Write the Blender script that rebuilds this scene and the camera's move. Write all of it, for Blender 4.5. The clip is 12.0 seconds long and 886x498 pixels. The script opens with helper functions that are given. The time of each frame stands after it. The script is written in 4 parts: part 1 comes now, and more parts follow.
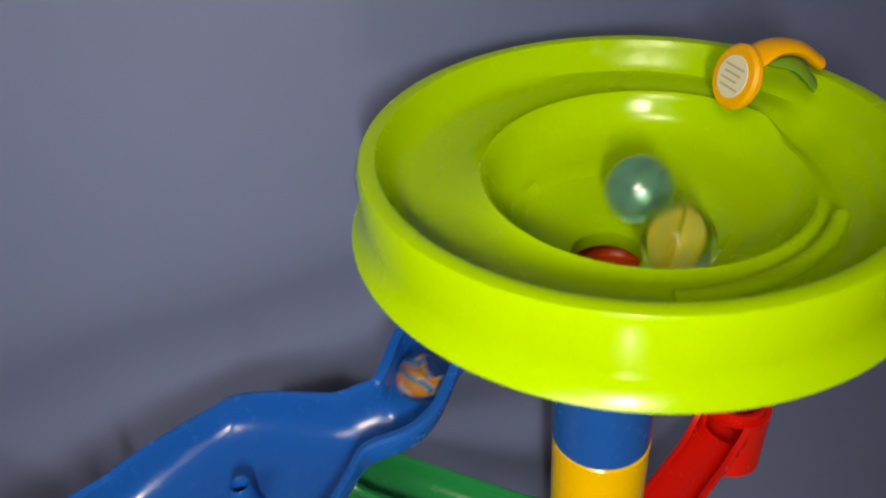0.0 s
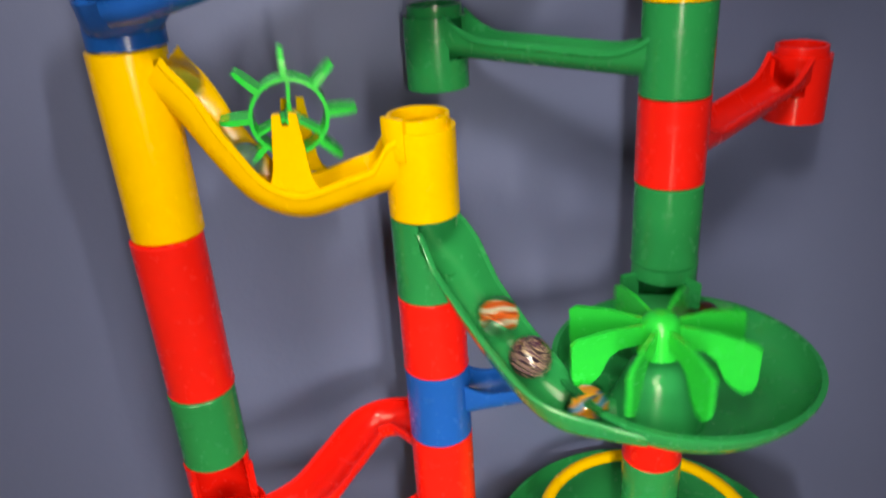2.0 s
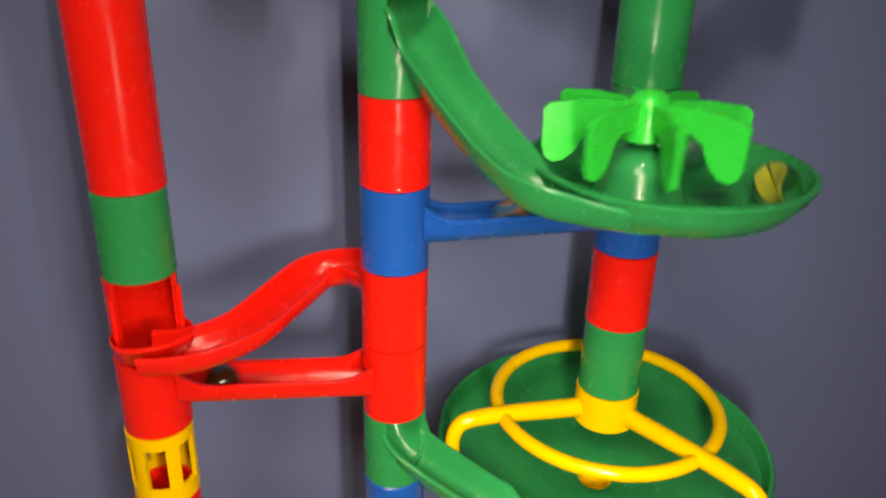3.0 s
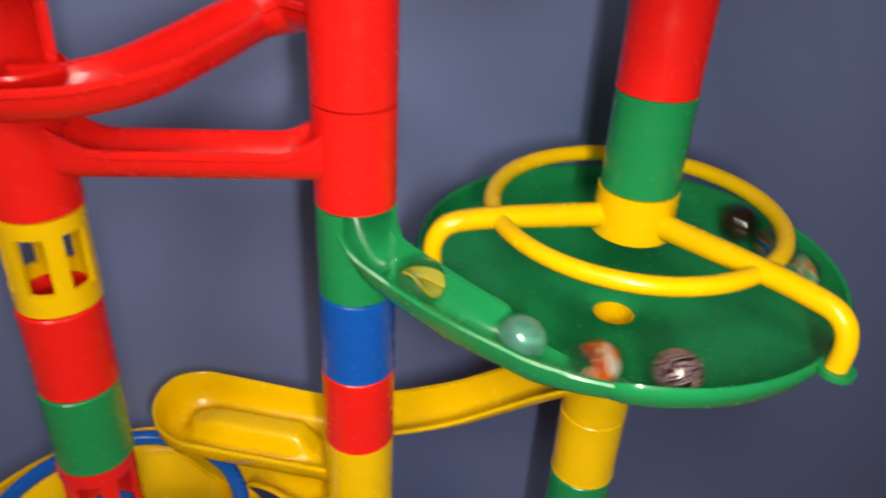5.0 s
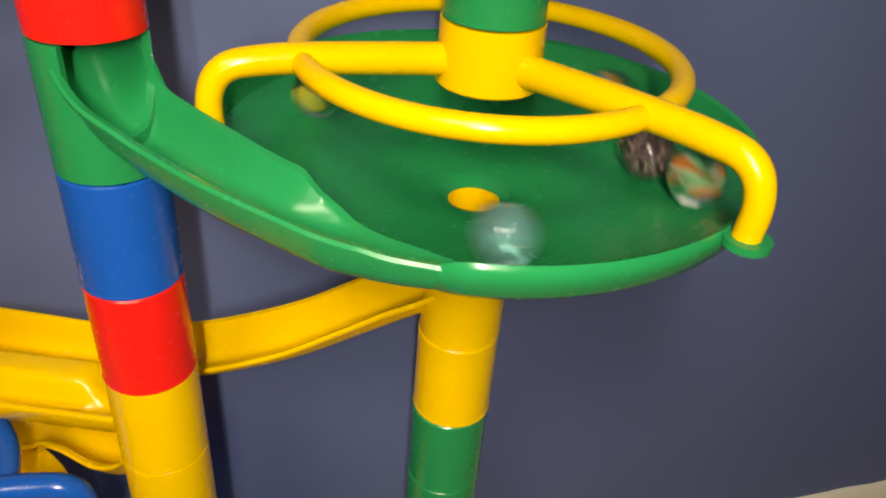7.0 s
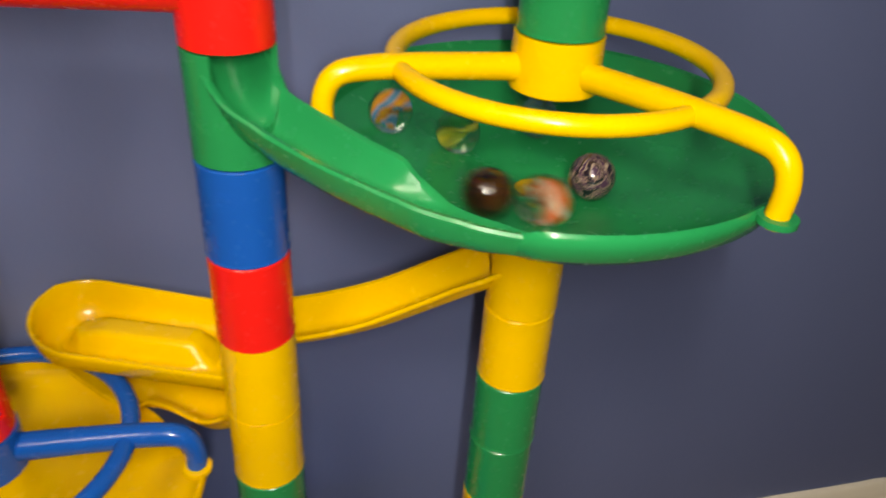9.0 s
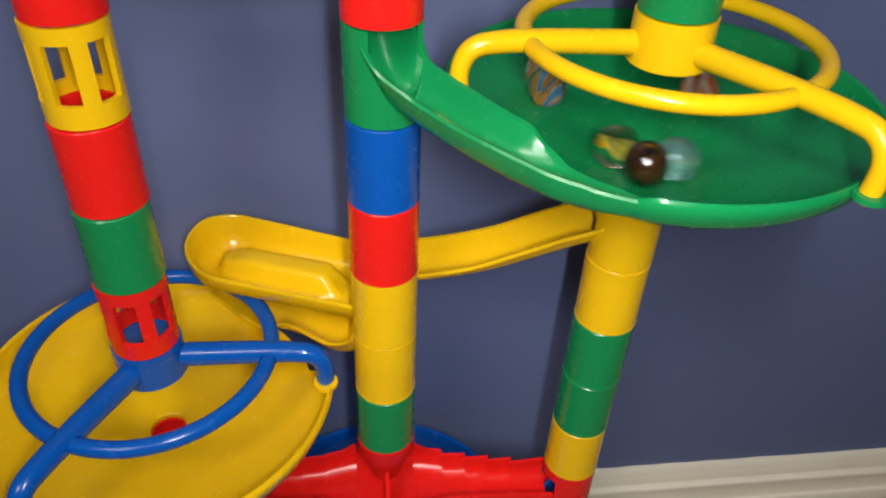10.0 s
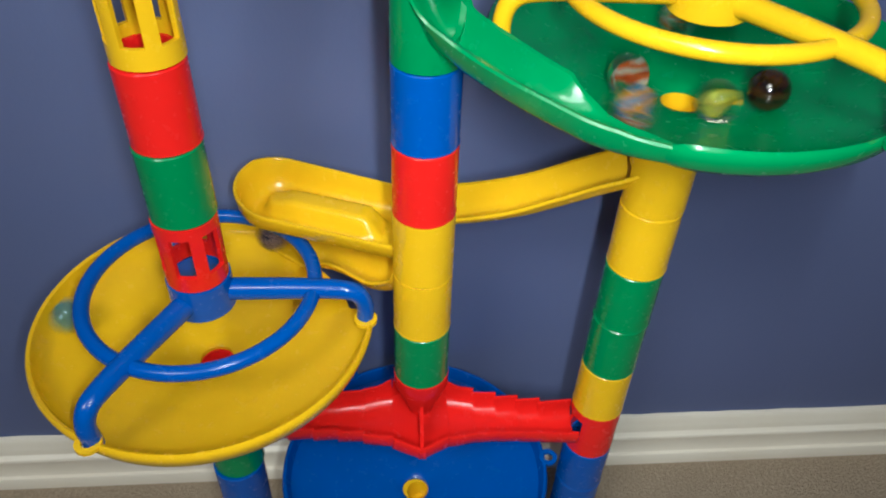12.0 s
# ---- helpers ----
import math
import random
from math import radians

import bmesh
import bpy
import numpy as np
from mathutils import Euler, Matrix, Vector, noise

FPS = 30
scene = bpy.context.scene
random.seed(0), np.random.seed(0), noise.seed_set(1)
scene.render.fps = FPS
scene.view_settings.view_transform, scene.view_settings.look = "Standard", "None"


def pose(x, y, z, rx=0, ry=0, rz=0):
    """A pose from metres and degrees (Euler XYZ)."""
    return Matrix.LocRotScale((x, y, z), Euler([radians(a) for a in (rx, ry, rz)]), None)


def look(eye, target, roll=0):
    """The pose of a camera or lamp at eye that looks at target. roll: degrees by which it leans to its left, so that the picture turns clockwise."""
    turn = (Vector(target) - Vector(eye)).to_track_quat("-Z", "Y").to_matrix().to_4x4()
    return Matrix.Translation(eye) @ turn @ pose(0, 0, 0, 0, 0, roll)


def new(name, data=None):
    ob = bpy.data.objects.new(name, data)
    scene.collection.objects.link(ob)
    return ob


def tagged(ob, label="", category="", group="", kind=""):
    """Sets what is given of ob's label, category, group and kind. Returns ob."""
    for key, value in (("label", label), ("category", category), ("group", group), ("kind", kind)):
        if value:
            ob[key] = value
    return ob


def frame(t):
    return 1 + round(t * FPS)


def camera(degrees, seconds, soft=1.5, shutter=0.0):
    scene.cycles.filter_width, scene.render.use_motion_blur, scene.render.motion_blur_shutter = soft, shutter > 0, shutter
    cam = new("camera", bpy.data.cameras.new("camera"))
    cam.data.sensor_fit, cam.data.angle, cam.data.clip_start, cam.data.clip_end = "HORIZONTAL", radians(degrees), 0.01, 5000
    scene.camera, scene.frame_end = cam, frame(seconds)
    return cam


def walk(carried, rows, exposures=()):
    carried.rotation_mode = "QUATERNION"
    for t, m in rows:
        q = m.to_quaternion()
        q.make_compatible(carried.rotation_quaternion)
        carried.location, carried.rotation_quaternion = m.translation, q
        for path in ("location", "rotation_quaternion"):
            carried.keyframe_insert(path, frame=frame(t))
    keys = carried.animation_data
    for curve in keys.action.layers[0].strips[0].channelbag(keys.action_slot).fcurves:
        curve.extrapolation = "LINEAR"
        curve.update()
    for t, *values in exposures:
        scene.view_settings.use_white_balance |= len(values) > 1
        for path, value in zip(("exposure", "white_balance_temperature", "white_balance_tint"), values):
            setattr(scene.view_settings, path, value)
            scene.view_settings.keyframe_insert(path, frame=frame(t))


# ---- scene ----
cam = camera(61.0, 12.0, soft=2.0, shutter=0.4)

PATH = [
    (0, (0.0085, 0.0056, 0.9219), (-0.1207, 0.8123, 0.3452), -4.73),
    (0.5, (-0.0023, -0.0510, 0.9195), (-0.1425, 0.7860, 0.3975), -3.05),
    (1, (-0.0255, -0.1217, 0.8703), (-0.2055, 0.7443, 0.4038), -1.73),
    (1.5, (-0.0116, -0.1502, 0.8077), (-0.2152, 0.7345, 0.3883), -3.25),
    (2, (-0.0042, -0.1526, 0.7467), (-0.1973, 0.7329, 0.3241), -3.77),
    (2.5, (-0.0032, -0.1544, 0.7007), (-0.1516, 0.7355, 0.2693), -1.15),
    (3, (-0.0110, -0.1626, 0.6553), (-0.1361, 0.7454, 0.2555), 1.70),
    (3.2, (-0.0188, -0.1551, 0.6409), (-0.1358, 0.7496, 0.2314), 2.55),
    (4.8, (-0.0163, -0.1146, 0.5748), (-0.1511, 0.7414, 0.0756), 2.80),
    (5, (-0.0063, -0.1047, 0.5660), (-0.1289, 0.7501, 0.0617), 2.98),
    (5.5, (0.0194, -0.0636, 0.5280), (-0.0535, 0.7849, 0.0039), 3.66),
    (6, (0.0256, -0.0514, 0.5163), (-0.0215, 0.7902, -0.0217), 3.77),
    (6.5, (0.0275, -0.0515, 0.5124), (-0.0030, 0.7859, -0.0334), 4.46),
    (6.7, (0.0268, -0.0518, 0.5077), (-0.0011, 0.7883, -0.0341), 4.67),
    (8.5, (0.0286, -0.0540, 0.5045), (-0.0040, 0.7820, -0.0405), 4.78),
    (9, (0.0157, -0.0894, 0.5180), (-0.0545, 0.7494, -0.0185), 3.70),
    (9.5, (0.0043, -0.1083, 0.5349), (-0.1263, 0.6954, -0.0456), 3.17),
    (10, (0.0022, -0.1182, 0.5400), (-0.1513, 0.6617, -0.0668), 2.85),
    (10.5, (0.0021, -0.1238, 0.5462), (-0.1645, 0.6358, -0.0825), 2.72),
    (11, (0.0015, -0.1270, 0.5456), (-0.1754, 0.6210, -0.0941), 2.37),
    (11.5, (0.0034, -0.1302, 0.5453), (-0.1776, 0.6102, -0.1021), 2.30),
    (12, (0.0023, -0.1316, 0.5445), (-0.1801, 0.6008, -0.1116), 2.33),
]
TONE = [(0.0, -0.36, 7900, 3), (0.5, -0.18, 8000, 6), (1.0, 0.02, 7500, 14), (1.5, 0.32, 8300, 10), (2.0, 0.1, 7900, 4), (2.5, 0.02, 8100, 8), (3.0, -0.04, 8300, 6), (5.0, -0.2, 6800, 6), (6.5, -0.05, 7400, 4), (8.5, 0.0, 7600, 5), (9.5, -0.22, 6700, 6), (10.5, -0.1, 6100, 3), (12.0, 0.0, 5700, 0)]
walk(cam, [(t, look(eye, target, roll)) for t, eye, target, roll in PATH], TONE)

# ---- light ----
world = bpy.data.worlds.new("world")
scene.world = world
world.use_nodes = True
world.node_tree.nodes["Background"].inputs["Color"].default_value = (0.30, 0.33, 0.42, 1)
world.node_tree.nodes["Background"].inputs["Strength"].default_value = 0.05


def area_light(name, eye, target, sx, sy, watts, color, spread=180):
    data = bpy.data.lights.new(name, "AREA")
    data.shape, data.size, data.size_y, data.energy, data.color = "RECTANGLE", sx, sy, watts, color
    data.spread = radians(spread)
    ob = new(name, data)
    ob.matrix_world = look(eye, target)
    return ob


# the torch beside the lens, drawn out over the heights at which it is carried: high at first, low later
TORCH_COLOR = (1.0, 0.95, 0.89)
area_light("torch_high", (0.022, -0.082, 0.920), (-0.12, 0.20, 0.810), 0.008, 0.05, 0.50, TORCH_COLOR, 125)
area_light("torch_middle", (0.022, -0.172, 0.700), (-0.08, 0.20, 0.540), 0.008, 0.12, 0.28, TORCH_COLOR, 105)
area_light("torch_low", (0.038, -0.150, 0.555), (-0.02, 0.20, 0.200), 0.008, 0.08, 0.70, TORCH_COLOR, 125)
# the room's ceiling lamp
area_light("ceiling_light_glow", (-0.4, -1.5, 2.32), (0.0, 0.0, 0.4), 0.70, 0.70, 38.0, (1.0, 0.90, 0.80))


# ---- materials ----
def material(name):
    mat = bpy.data.materials.new(name)
    mat.use_nodes = True
    return mat, mat.node_tree.nodes, mat.node_tree.links, mat.node_tree.nodes["Principled BSDF"]


def noise_node(nodes, links, scale, detail=4.0, rough=0.5):
    coord = nodes.new("ShaderNodeTexCoord")
    tex = nodes.new("ShaderNodeTexNoise")
    tex.inputs["Scale"].default_value, tex.inputs["Detail"].default_value = scale, detail
    tex.inputs["Roughness"].default_value = rough
    links.new(coord.outputs["Object"], tex.inputs["Vector"])
    return tex


def mix_color(nodes, links, fac, a, b):
    mix = nodes.new("ShaderNodeMix")
    mix.data_type = "RGBA"
    if fac is not None:
        links.new(fac, mix.inputs["Factor"])
    for socket, value in ((mix.inputs[6], a), (mix.inputs[7], b)):
        if isinstance(value, tuple):
            socket.default_value = value
        else:
            links.new(value, socket)
    return mix.outputs[2]


def ramp_node(nodes, links, source, stops):
    ramp = nodes.new("ShaderNodeValToRGB")
    el = ramp.color_ramp.elements
    while len(el) < len(stops):
        el.new(0.5)
    for e, (p, c) in zip(el, stops):
        e.position, e.color = p, c
    links.new(source, ramp.inputs["Fac"])
    return ramp.outputs["Color"]


def bump(nodes, links, bsdf, source, strength, distance):
    b = nodes.new("ShaderNodeBump")
    b.inputs["Strength"].default_value, b.inputs["Distance"].default_value = strength, distance
    links.new(source, b.inputs["Height"])
    links.new(b.outputs["Normal"], bsdf.inputs["Normal"])


def plastic(name, rgb, rough=0.21, glow=0.06):
    """Glossy moulded plastic: faint mottling, handling haze in the gloss, soft waviness."""
    mat, nodes, links, bsdf = material(name)
    n1 = noise_node(nodes, links, 38.0, 3.0)
    dark = tuple(c * 0.90 for c in rgb) + (1,)
    light = tuple(min(1, c * 1.05) for c in rgb) + (1,)
    links.new(mix_color(nodes, links, n1.outputs["Fac"], dark, light), bsdf.inputs["Base Color"])
    n2 = noise_node(nodes, links, 160.0, 5.0, 0.6)
    mr = nodes.new("ShaderNodeMapRange")
    mr.inputs["From Min"].default_value, mr.inputs["From Max"].default_value = 0.35, 0.75
    mr.inputs["To Min"].default_value, mr.inputs["To Max"].default_value = rough - 0.05, rough + 0.12
    links.new(n2.outputs["Fac"], mr.inputs["Value"])
    links.new(mr.outputs["Result"], bsdf.inputs["Roughness"])
    bsdf.inputs["Specular IOR Level"].default_value = 0.38
    bsdf.inputs["Subsurface Weight"].default_value = glow
    bsdf.inputs["Subsurface Radius"].default_value = (0.004, 0.004, 0.004)
    bsdf.inputs["Subsurface Scale"].default_value = 1.0
    n3 = noise_node(nodes, links, 55.0, 2.0)
    bump(nodes, links, bsdf, n3.outputs["Fac"], 0.05, 0.0010)
    return mat


RED = plastic("red_plastic", (0.80, 0.012, 0.010))
YELLOW = plastic("yellow_plastic", (0.85, 0.505, 0.004))
GREEN = plastic("green_plastic", (0.011, 0.235, 0.070))
BLUE = plastic("blue_plastic", (0.004, 0.085, 0.42))
LIME = plastic("lime_plastic", (0.345, 0.58, 0.003))
BRIGHT = plastic("bright_green_plastic", (0.004, 0.52, 0.055))
ORANGE = plastic("orange_plastic", (0.90, 0.10, 0.012))
AMBER = plastic("amber_plastic", (0.88, 0.42, 0.010), 0.35)
COLOURS = {"red": RED, "yellow": YELLOW, "green": GREEN, "blue": BLUE}


# ---- mesh helpers ----
def finish(name, me, mat, smooth=True, angle=38):
    if smooth:
        me.polygons.foreach_set("use_smooth", [True] * len(me.polygons))
        me.set_sharp_from_angle(angle=radians(angle))
    if mat:
        me.materials.append(mat)
    return me


def part(name, bm, mat, parent=None, label="", smooth=True, angle=38):
    """Links a bmesh as one mesh object under a thing or under a part."""
    me = bpy.data.meshes.new(name)
    bmesh.ops.recalc_face_normals(bm, faces=bm.faces)
    bm.to_mesh(me)
    bm.free()
    ob = new(name, finish(name, me, mat, smooth, angle))
    ob.parent = parent
    return tagged(ob, label)


def thing(name, at, label, category, group=""):
    """An Empty at the thing's base, to carry its parts."""
    ob = new(name)
    ob.empty_display_size = 0.01
    ob.matrix_world = at
    return tagged(ob, label, category, group)


def lathe(profile, seg=56, bm=None, a0=0.0, a1=360.0, offset=None):
    """Solid of revolution about z from a closed profile of (radius, height)."""
    bm = bm or bmesh.new()
    full = abs(a1 - a0) > 359.9
    count = seg if full else seg + 1
    rings = []
    for i in range(count):
        a = radians(a0 + (a1 - a0) * i / seg)
        ring = []
        for r, z in profile:
            o = offset(math.degrees(a), r, z) if offset else (0, 0)
            ring.append(bm.verts.new(((r + o[0]) * math.cos(a), (r + o[0]) * math.sin(a), z + o[1])))
        rings.append(ring)
    n = len(profile)
    for i in range(seg):
        p, q = rings[i], rings[(i + 1) % count]
        for j in range(n):
            bm.faces.new((p[j], q[j], q[(j + 1) % n], p[(j + 1) % n]))
    if not full:
        bm.faces.new(rings[0])
        bm.faces.new(list(reversed(rings[-1])))
    return bm


def sweep(points, sections, bm=None, closed=False, up=Vector((0, 0, 1)), upright=False):
    """Solid swept along points; sections: one closed loop of (across, up) for every point."""
    bm = bm or bmesh.new()
    pts = [Vector(p) for p in points]
    rings = []
    n = len(pts)
    for i, p in enumerate(pts):
        if closed:
            d = pts[(i + 1) % n] - pts[i - 1]
        else:
            d = pts[min(i + 1, n - 1)] - pts[max(i - 1, 0)]
        d.normalize()
        side = d.cross(up).normalized()
        top = up if upright else side.cross(d).normalized()
        rings.append([bm.verts.new(p + side * u + top * v) for u, v in sections[i]])
    m = len(rings[0])
    for i in range(n if closed else n - 1):
        p, q = rings[i], rings[(i + 1) % n]
        for j in range(m):
            bm.faces.new((p[j], q[j], q[(j + 1) % m], p[(j + 1) % m]))
    if not closed:
        bm.faces.new(rings[0])
        bm.faces.new(list(reversed(rings[-1])))
    return bm


def circle_section(r, n=14):
    return [(r * math.cos(2 * math.pi * i / n), r * math.sin(2 * math.pi * i / n)) for i in range(n)]


def u_section(w, h, t=0.0016, lip=0.0009, n=10, flat=0.0):
    """A rounded gutter: half width w, wall height h above its bottom, thickness t, with a bead along both rims."""
    out, inn = [], []
    for i in range(n + 1):
        a = math.pi + math.pi * i / n
        e = 1.0 - 0.25 * flat
        c, s = math.cos(a), math.sin(a)
        x = math.copysign(abs(c) ** e, c)
        z = math.copysign(abs(s) ** e, s)
        k = min(w, h)
        out.append((w * x, k * 0.92 * (1 + z) - t))
        inn.append(((w - t) * x, k * 0.92 * (1 + z)))
    loop = [(-w - lip, h), (-w - lip, h - 0.002), (-w, h - 0.0026)] + out[1:-1] + [(w, h - 0.0026), (w + lip, h - 0.002), (w + lip, h)]
    loop += [(w + lip * 0.3, h + 0.0005), (w - t, h)] + list(reversed(inn[1:-1])) + [(-w + t, h), (-w - lip * 0.3, h + 0.0005)]
    return loop


def ramp_section(w, h_left, h_right, t=0.0017, n=8):
    """A gutter with walls of unlike height; left and right as one travels along it."""
    out, inn = [], []
    for i in range(n + 1):
        a = math.pi * i / n
        x, z = -math.cos(a), (1 - math.sin(a) ** 0.8)
        out.append((x * w, z * 0.0085 - t))
        inn.append((x * (w - t), z * 0.0085))
    left = [(-w, max(h_left, 0.0087))]
    right = [(w, max(h_right, 0.0087))]
    return [(-w - 0.0005, left[0][1] - 0.0012)] + out + [(w + 0.0005, right[0][1] - 0.0012), (w, right[0][1]), (w - t, right[0][1] - 0.0002)] + list(reversed(inn)) + [(-w + t, left[0][1] - 0.0002), left[0]]


def scoop_section(w, h_left, h_right, t=0.0016, n=18, power=2.4, skirt=0.0):
    """A smooth rounded gutter with beaded rims of unlike height; left and right as one travels along it."""
    out, inn = [], []
    for i in range(n + 1):
        u = -1 + 2 * i / n
        z = (h_left if u < 0 else h_right) * abs(u) ** power
        inn.append((u * (w - t), z))
        out.append((u * w, z - t * (1 - abs(u) ** 3) - skirt * max(0.0, u) ** 1.5))
    rim_l = [(-w - 0.0007, h_left - 0.0014), (-w - 0.0009, h_left - 0.0004), (-w - 0.0002, h_left + 0.0004)]
    rim_r = [(w + 0.0002, h_right + 0.0004), (w + 0.0009, h_right - 0.0004), (w + 0.0007, h_right - 0.0014)]
    return out[1:-1] + list(reversed(rim_r)) + list(reversed(inn)) + list(reversed(rim_l))


def bezier(points, per=10):
    """A smooth line through points (Catmull-Rom)."""
    pts = [Vector(p) for p in points]
    ext = [pts[0] * 2 - pts[1]] + pts + [pts[-1] * 2 - pts[-2]]
    out = []
    for i in range(1, len(ext) - 2):
        a, b, c, d = ext[i - 1:i + 3]
        for k in range(per):
            t = k / per
            out.append(0.5 * ((2 * b) + (c - a) * t + (2 * a - 5 * b + 4 * c - d) * t * t + (3 * b - a - 3 * c + d) * t ** 3))
    out.append(pts[-1])
    return out


def box_bm(bm, x0, x1, y0, y1, z0, z1, bevel=0.0):
    vs = [bm.verts.new(v) for v in ((x0, y0, z0), (x1, y0, z0), (x1, y1, z0), (x0, y1, z0), (x0, y0, z1), (x1, y0, z1), (x1, y1, z1), (x0, y1, z1))]
    fs = [bm.faces.new([vs[i] for i in f]) for f in ((3, 2, 1, 0), (4, 5, 6, 7), (0, 1, 5, 4), (1, 2, 6, 5), (2, 3, 7, 6), (3, 0, 4, 7))]
    if bevel:
        es = list({e for f in fs for e in f.edges})
        bmesh.ops.bevel(bm, geom=es, offset=bevel, segments=2, affect="EDGES", clamp_overlap=True)
    return bm


# ---- plan ----
UNIT, TOP = 0.0370, 0.630  # height of one tube, and the height of joint 0
R_OUT, R_IN = 0.0146, 0.0124
LIFT_A = 0.0025  # the joints of tower A sit a little higher than those of the others


def zj(n):
    """Height of joint n, counted downwards."""
    return TOP - UNIT * n


def axis(tower, z):
    """The tower's axis at height z; the towers lean a little."""
    if tower == "A":
        return Vector((float(np.interp(z, [0.20, 0.44, 0.76], [0.0270, 0.0288, 0.0266])), 0.1615, z + LIFT_A))
    if tower == "B":
        return Vector((-0.0718, 0.1275, z))
    return Vector((-0.1736, 0.1015 - 0.0085 * (0.63 - z) / 0.333, z))


WALL_Y, WALL_M = 0.247, 0.35
WALL_A = math.atan(WALL_M)


# ---- room ----
def wall_paint():
    mat, nodes, links, bsdf = material("blue_grey_wall_paint")
    n1 = noise_node(nodes, links, 2.2, 4.0)
    n2 = noise_node(nodes, links, 26.0, 3.0)
    c1 = mix_color(nodes, links, n1.outputs["Fac"], (0.098, 0.124, 0.268, 1), (0.124, 0.153, 0.310, 1))
    c2 = mix_color(nodes, links, n2.outputs["Fac"], (0.104, 0.134, 0.274, 1), c1)
    links.new(c2, bsdf.inputs["Base Color"])
    bsdf.inputs["Roughness"].default_value = 0.62
    n3 = noise_node(nodes, links, 140.0, 4.0, 0.6)
    bump(nodes, links, bsdf, n3.outputs["Fac"], 0.16, 0.0015)
    return mat


def white_paint():
    mat, nodes, links, bsdf = material("white_gloss_paint")
    n1 = noise_node(nodes, links, 14.0, 5.0)
    links.new(mix_color(nodes, links, n1.outputs["Fac"], (0.80, 0.73, 0.60, 1), (0.88, 0.83, 0.72, 1)), bsdf.inputs["Base Color"])
    bsdf.inputs["Roughness"].default_value = 0.35
    n2 = noise_node(nodes, links, 90.0, 4.0)
    bump(nodes, links, bsdf, n2.outputs["Fac"], 0.15, 0.001)
    return mat


def carpet_stuff():
    mat, nodes, links, bsdf = material("beige_carpet_pile")
    n1 = noise_node(nodes, links, 420.0, 3.0, 0.7)
    n2 = noise_node(nodes, links, 30.0, 4.0)
    c1 = ramp_node(nodes, links, n1.outputs["Fac"], [(0.3, (0.25, 0.19, 0.13, 1)), (0.7, (0.62, 0.50, 0.36, 1))])
    c2 = mix_color(nodes, links, n2.outputs["Fac"], (0.38, 0.30, 0.21, 1), c1)
    links.new(c2, bsdf.inputs["Base Color"])
    bsdf.inputs["Roughness"].default_value = 0.95
    bump(nodes, links, bsdf, n1.outputs["Fac"], 0.9, 0.004)
    return mat


WALL_MAT, WHITE, CARPET = wall_paint(), white_paint(), carpet_stuff()
ROOM = pose(0, WALL_Y, 0, 0, 0, math.degrees(WALL_A))  # the wall's own frame: x along it, y into it


def structure(name, bm, mat, label, smooth=False):
    ob = part(name, bm, mat, None, label, smooth)
    ob.matrix_world = ROOM
    return tagged(ob, kind="structure", category=name.split("_")[0])


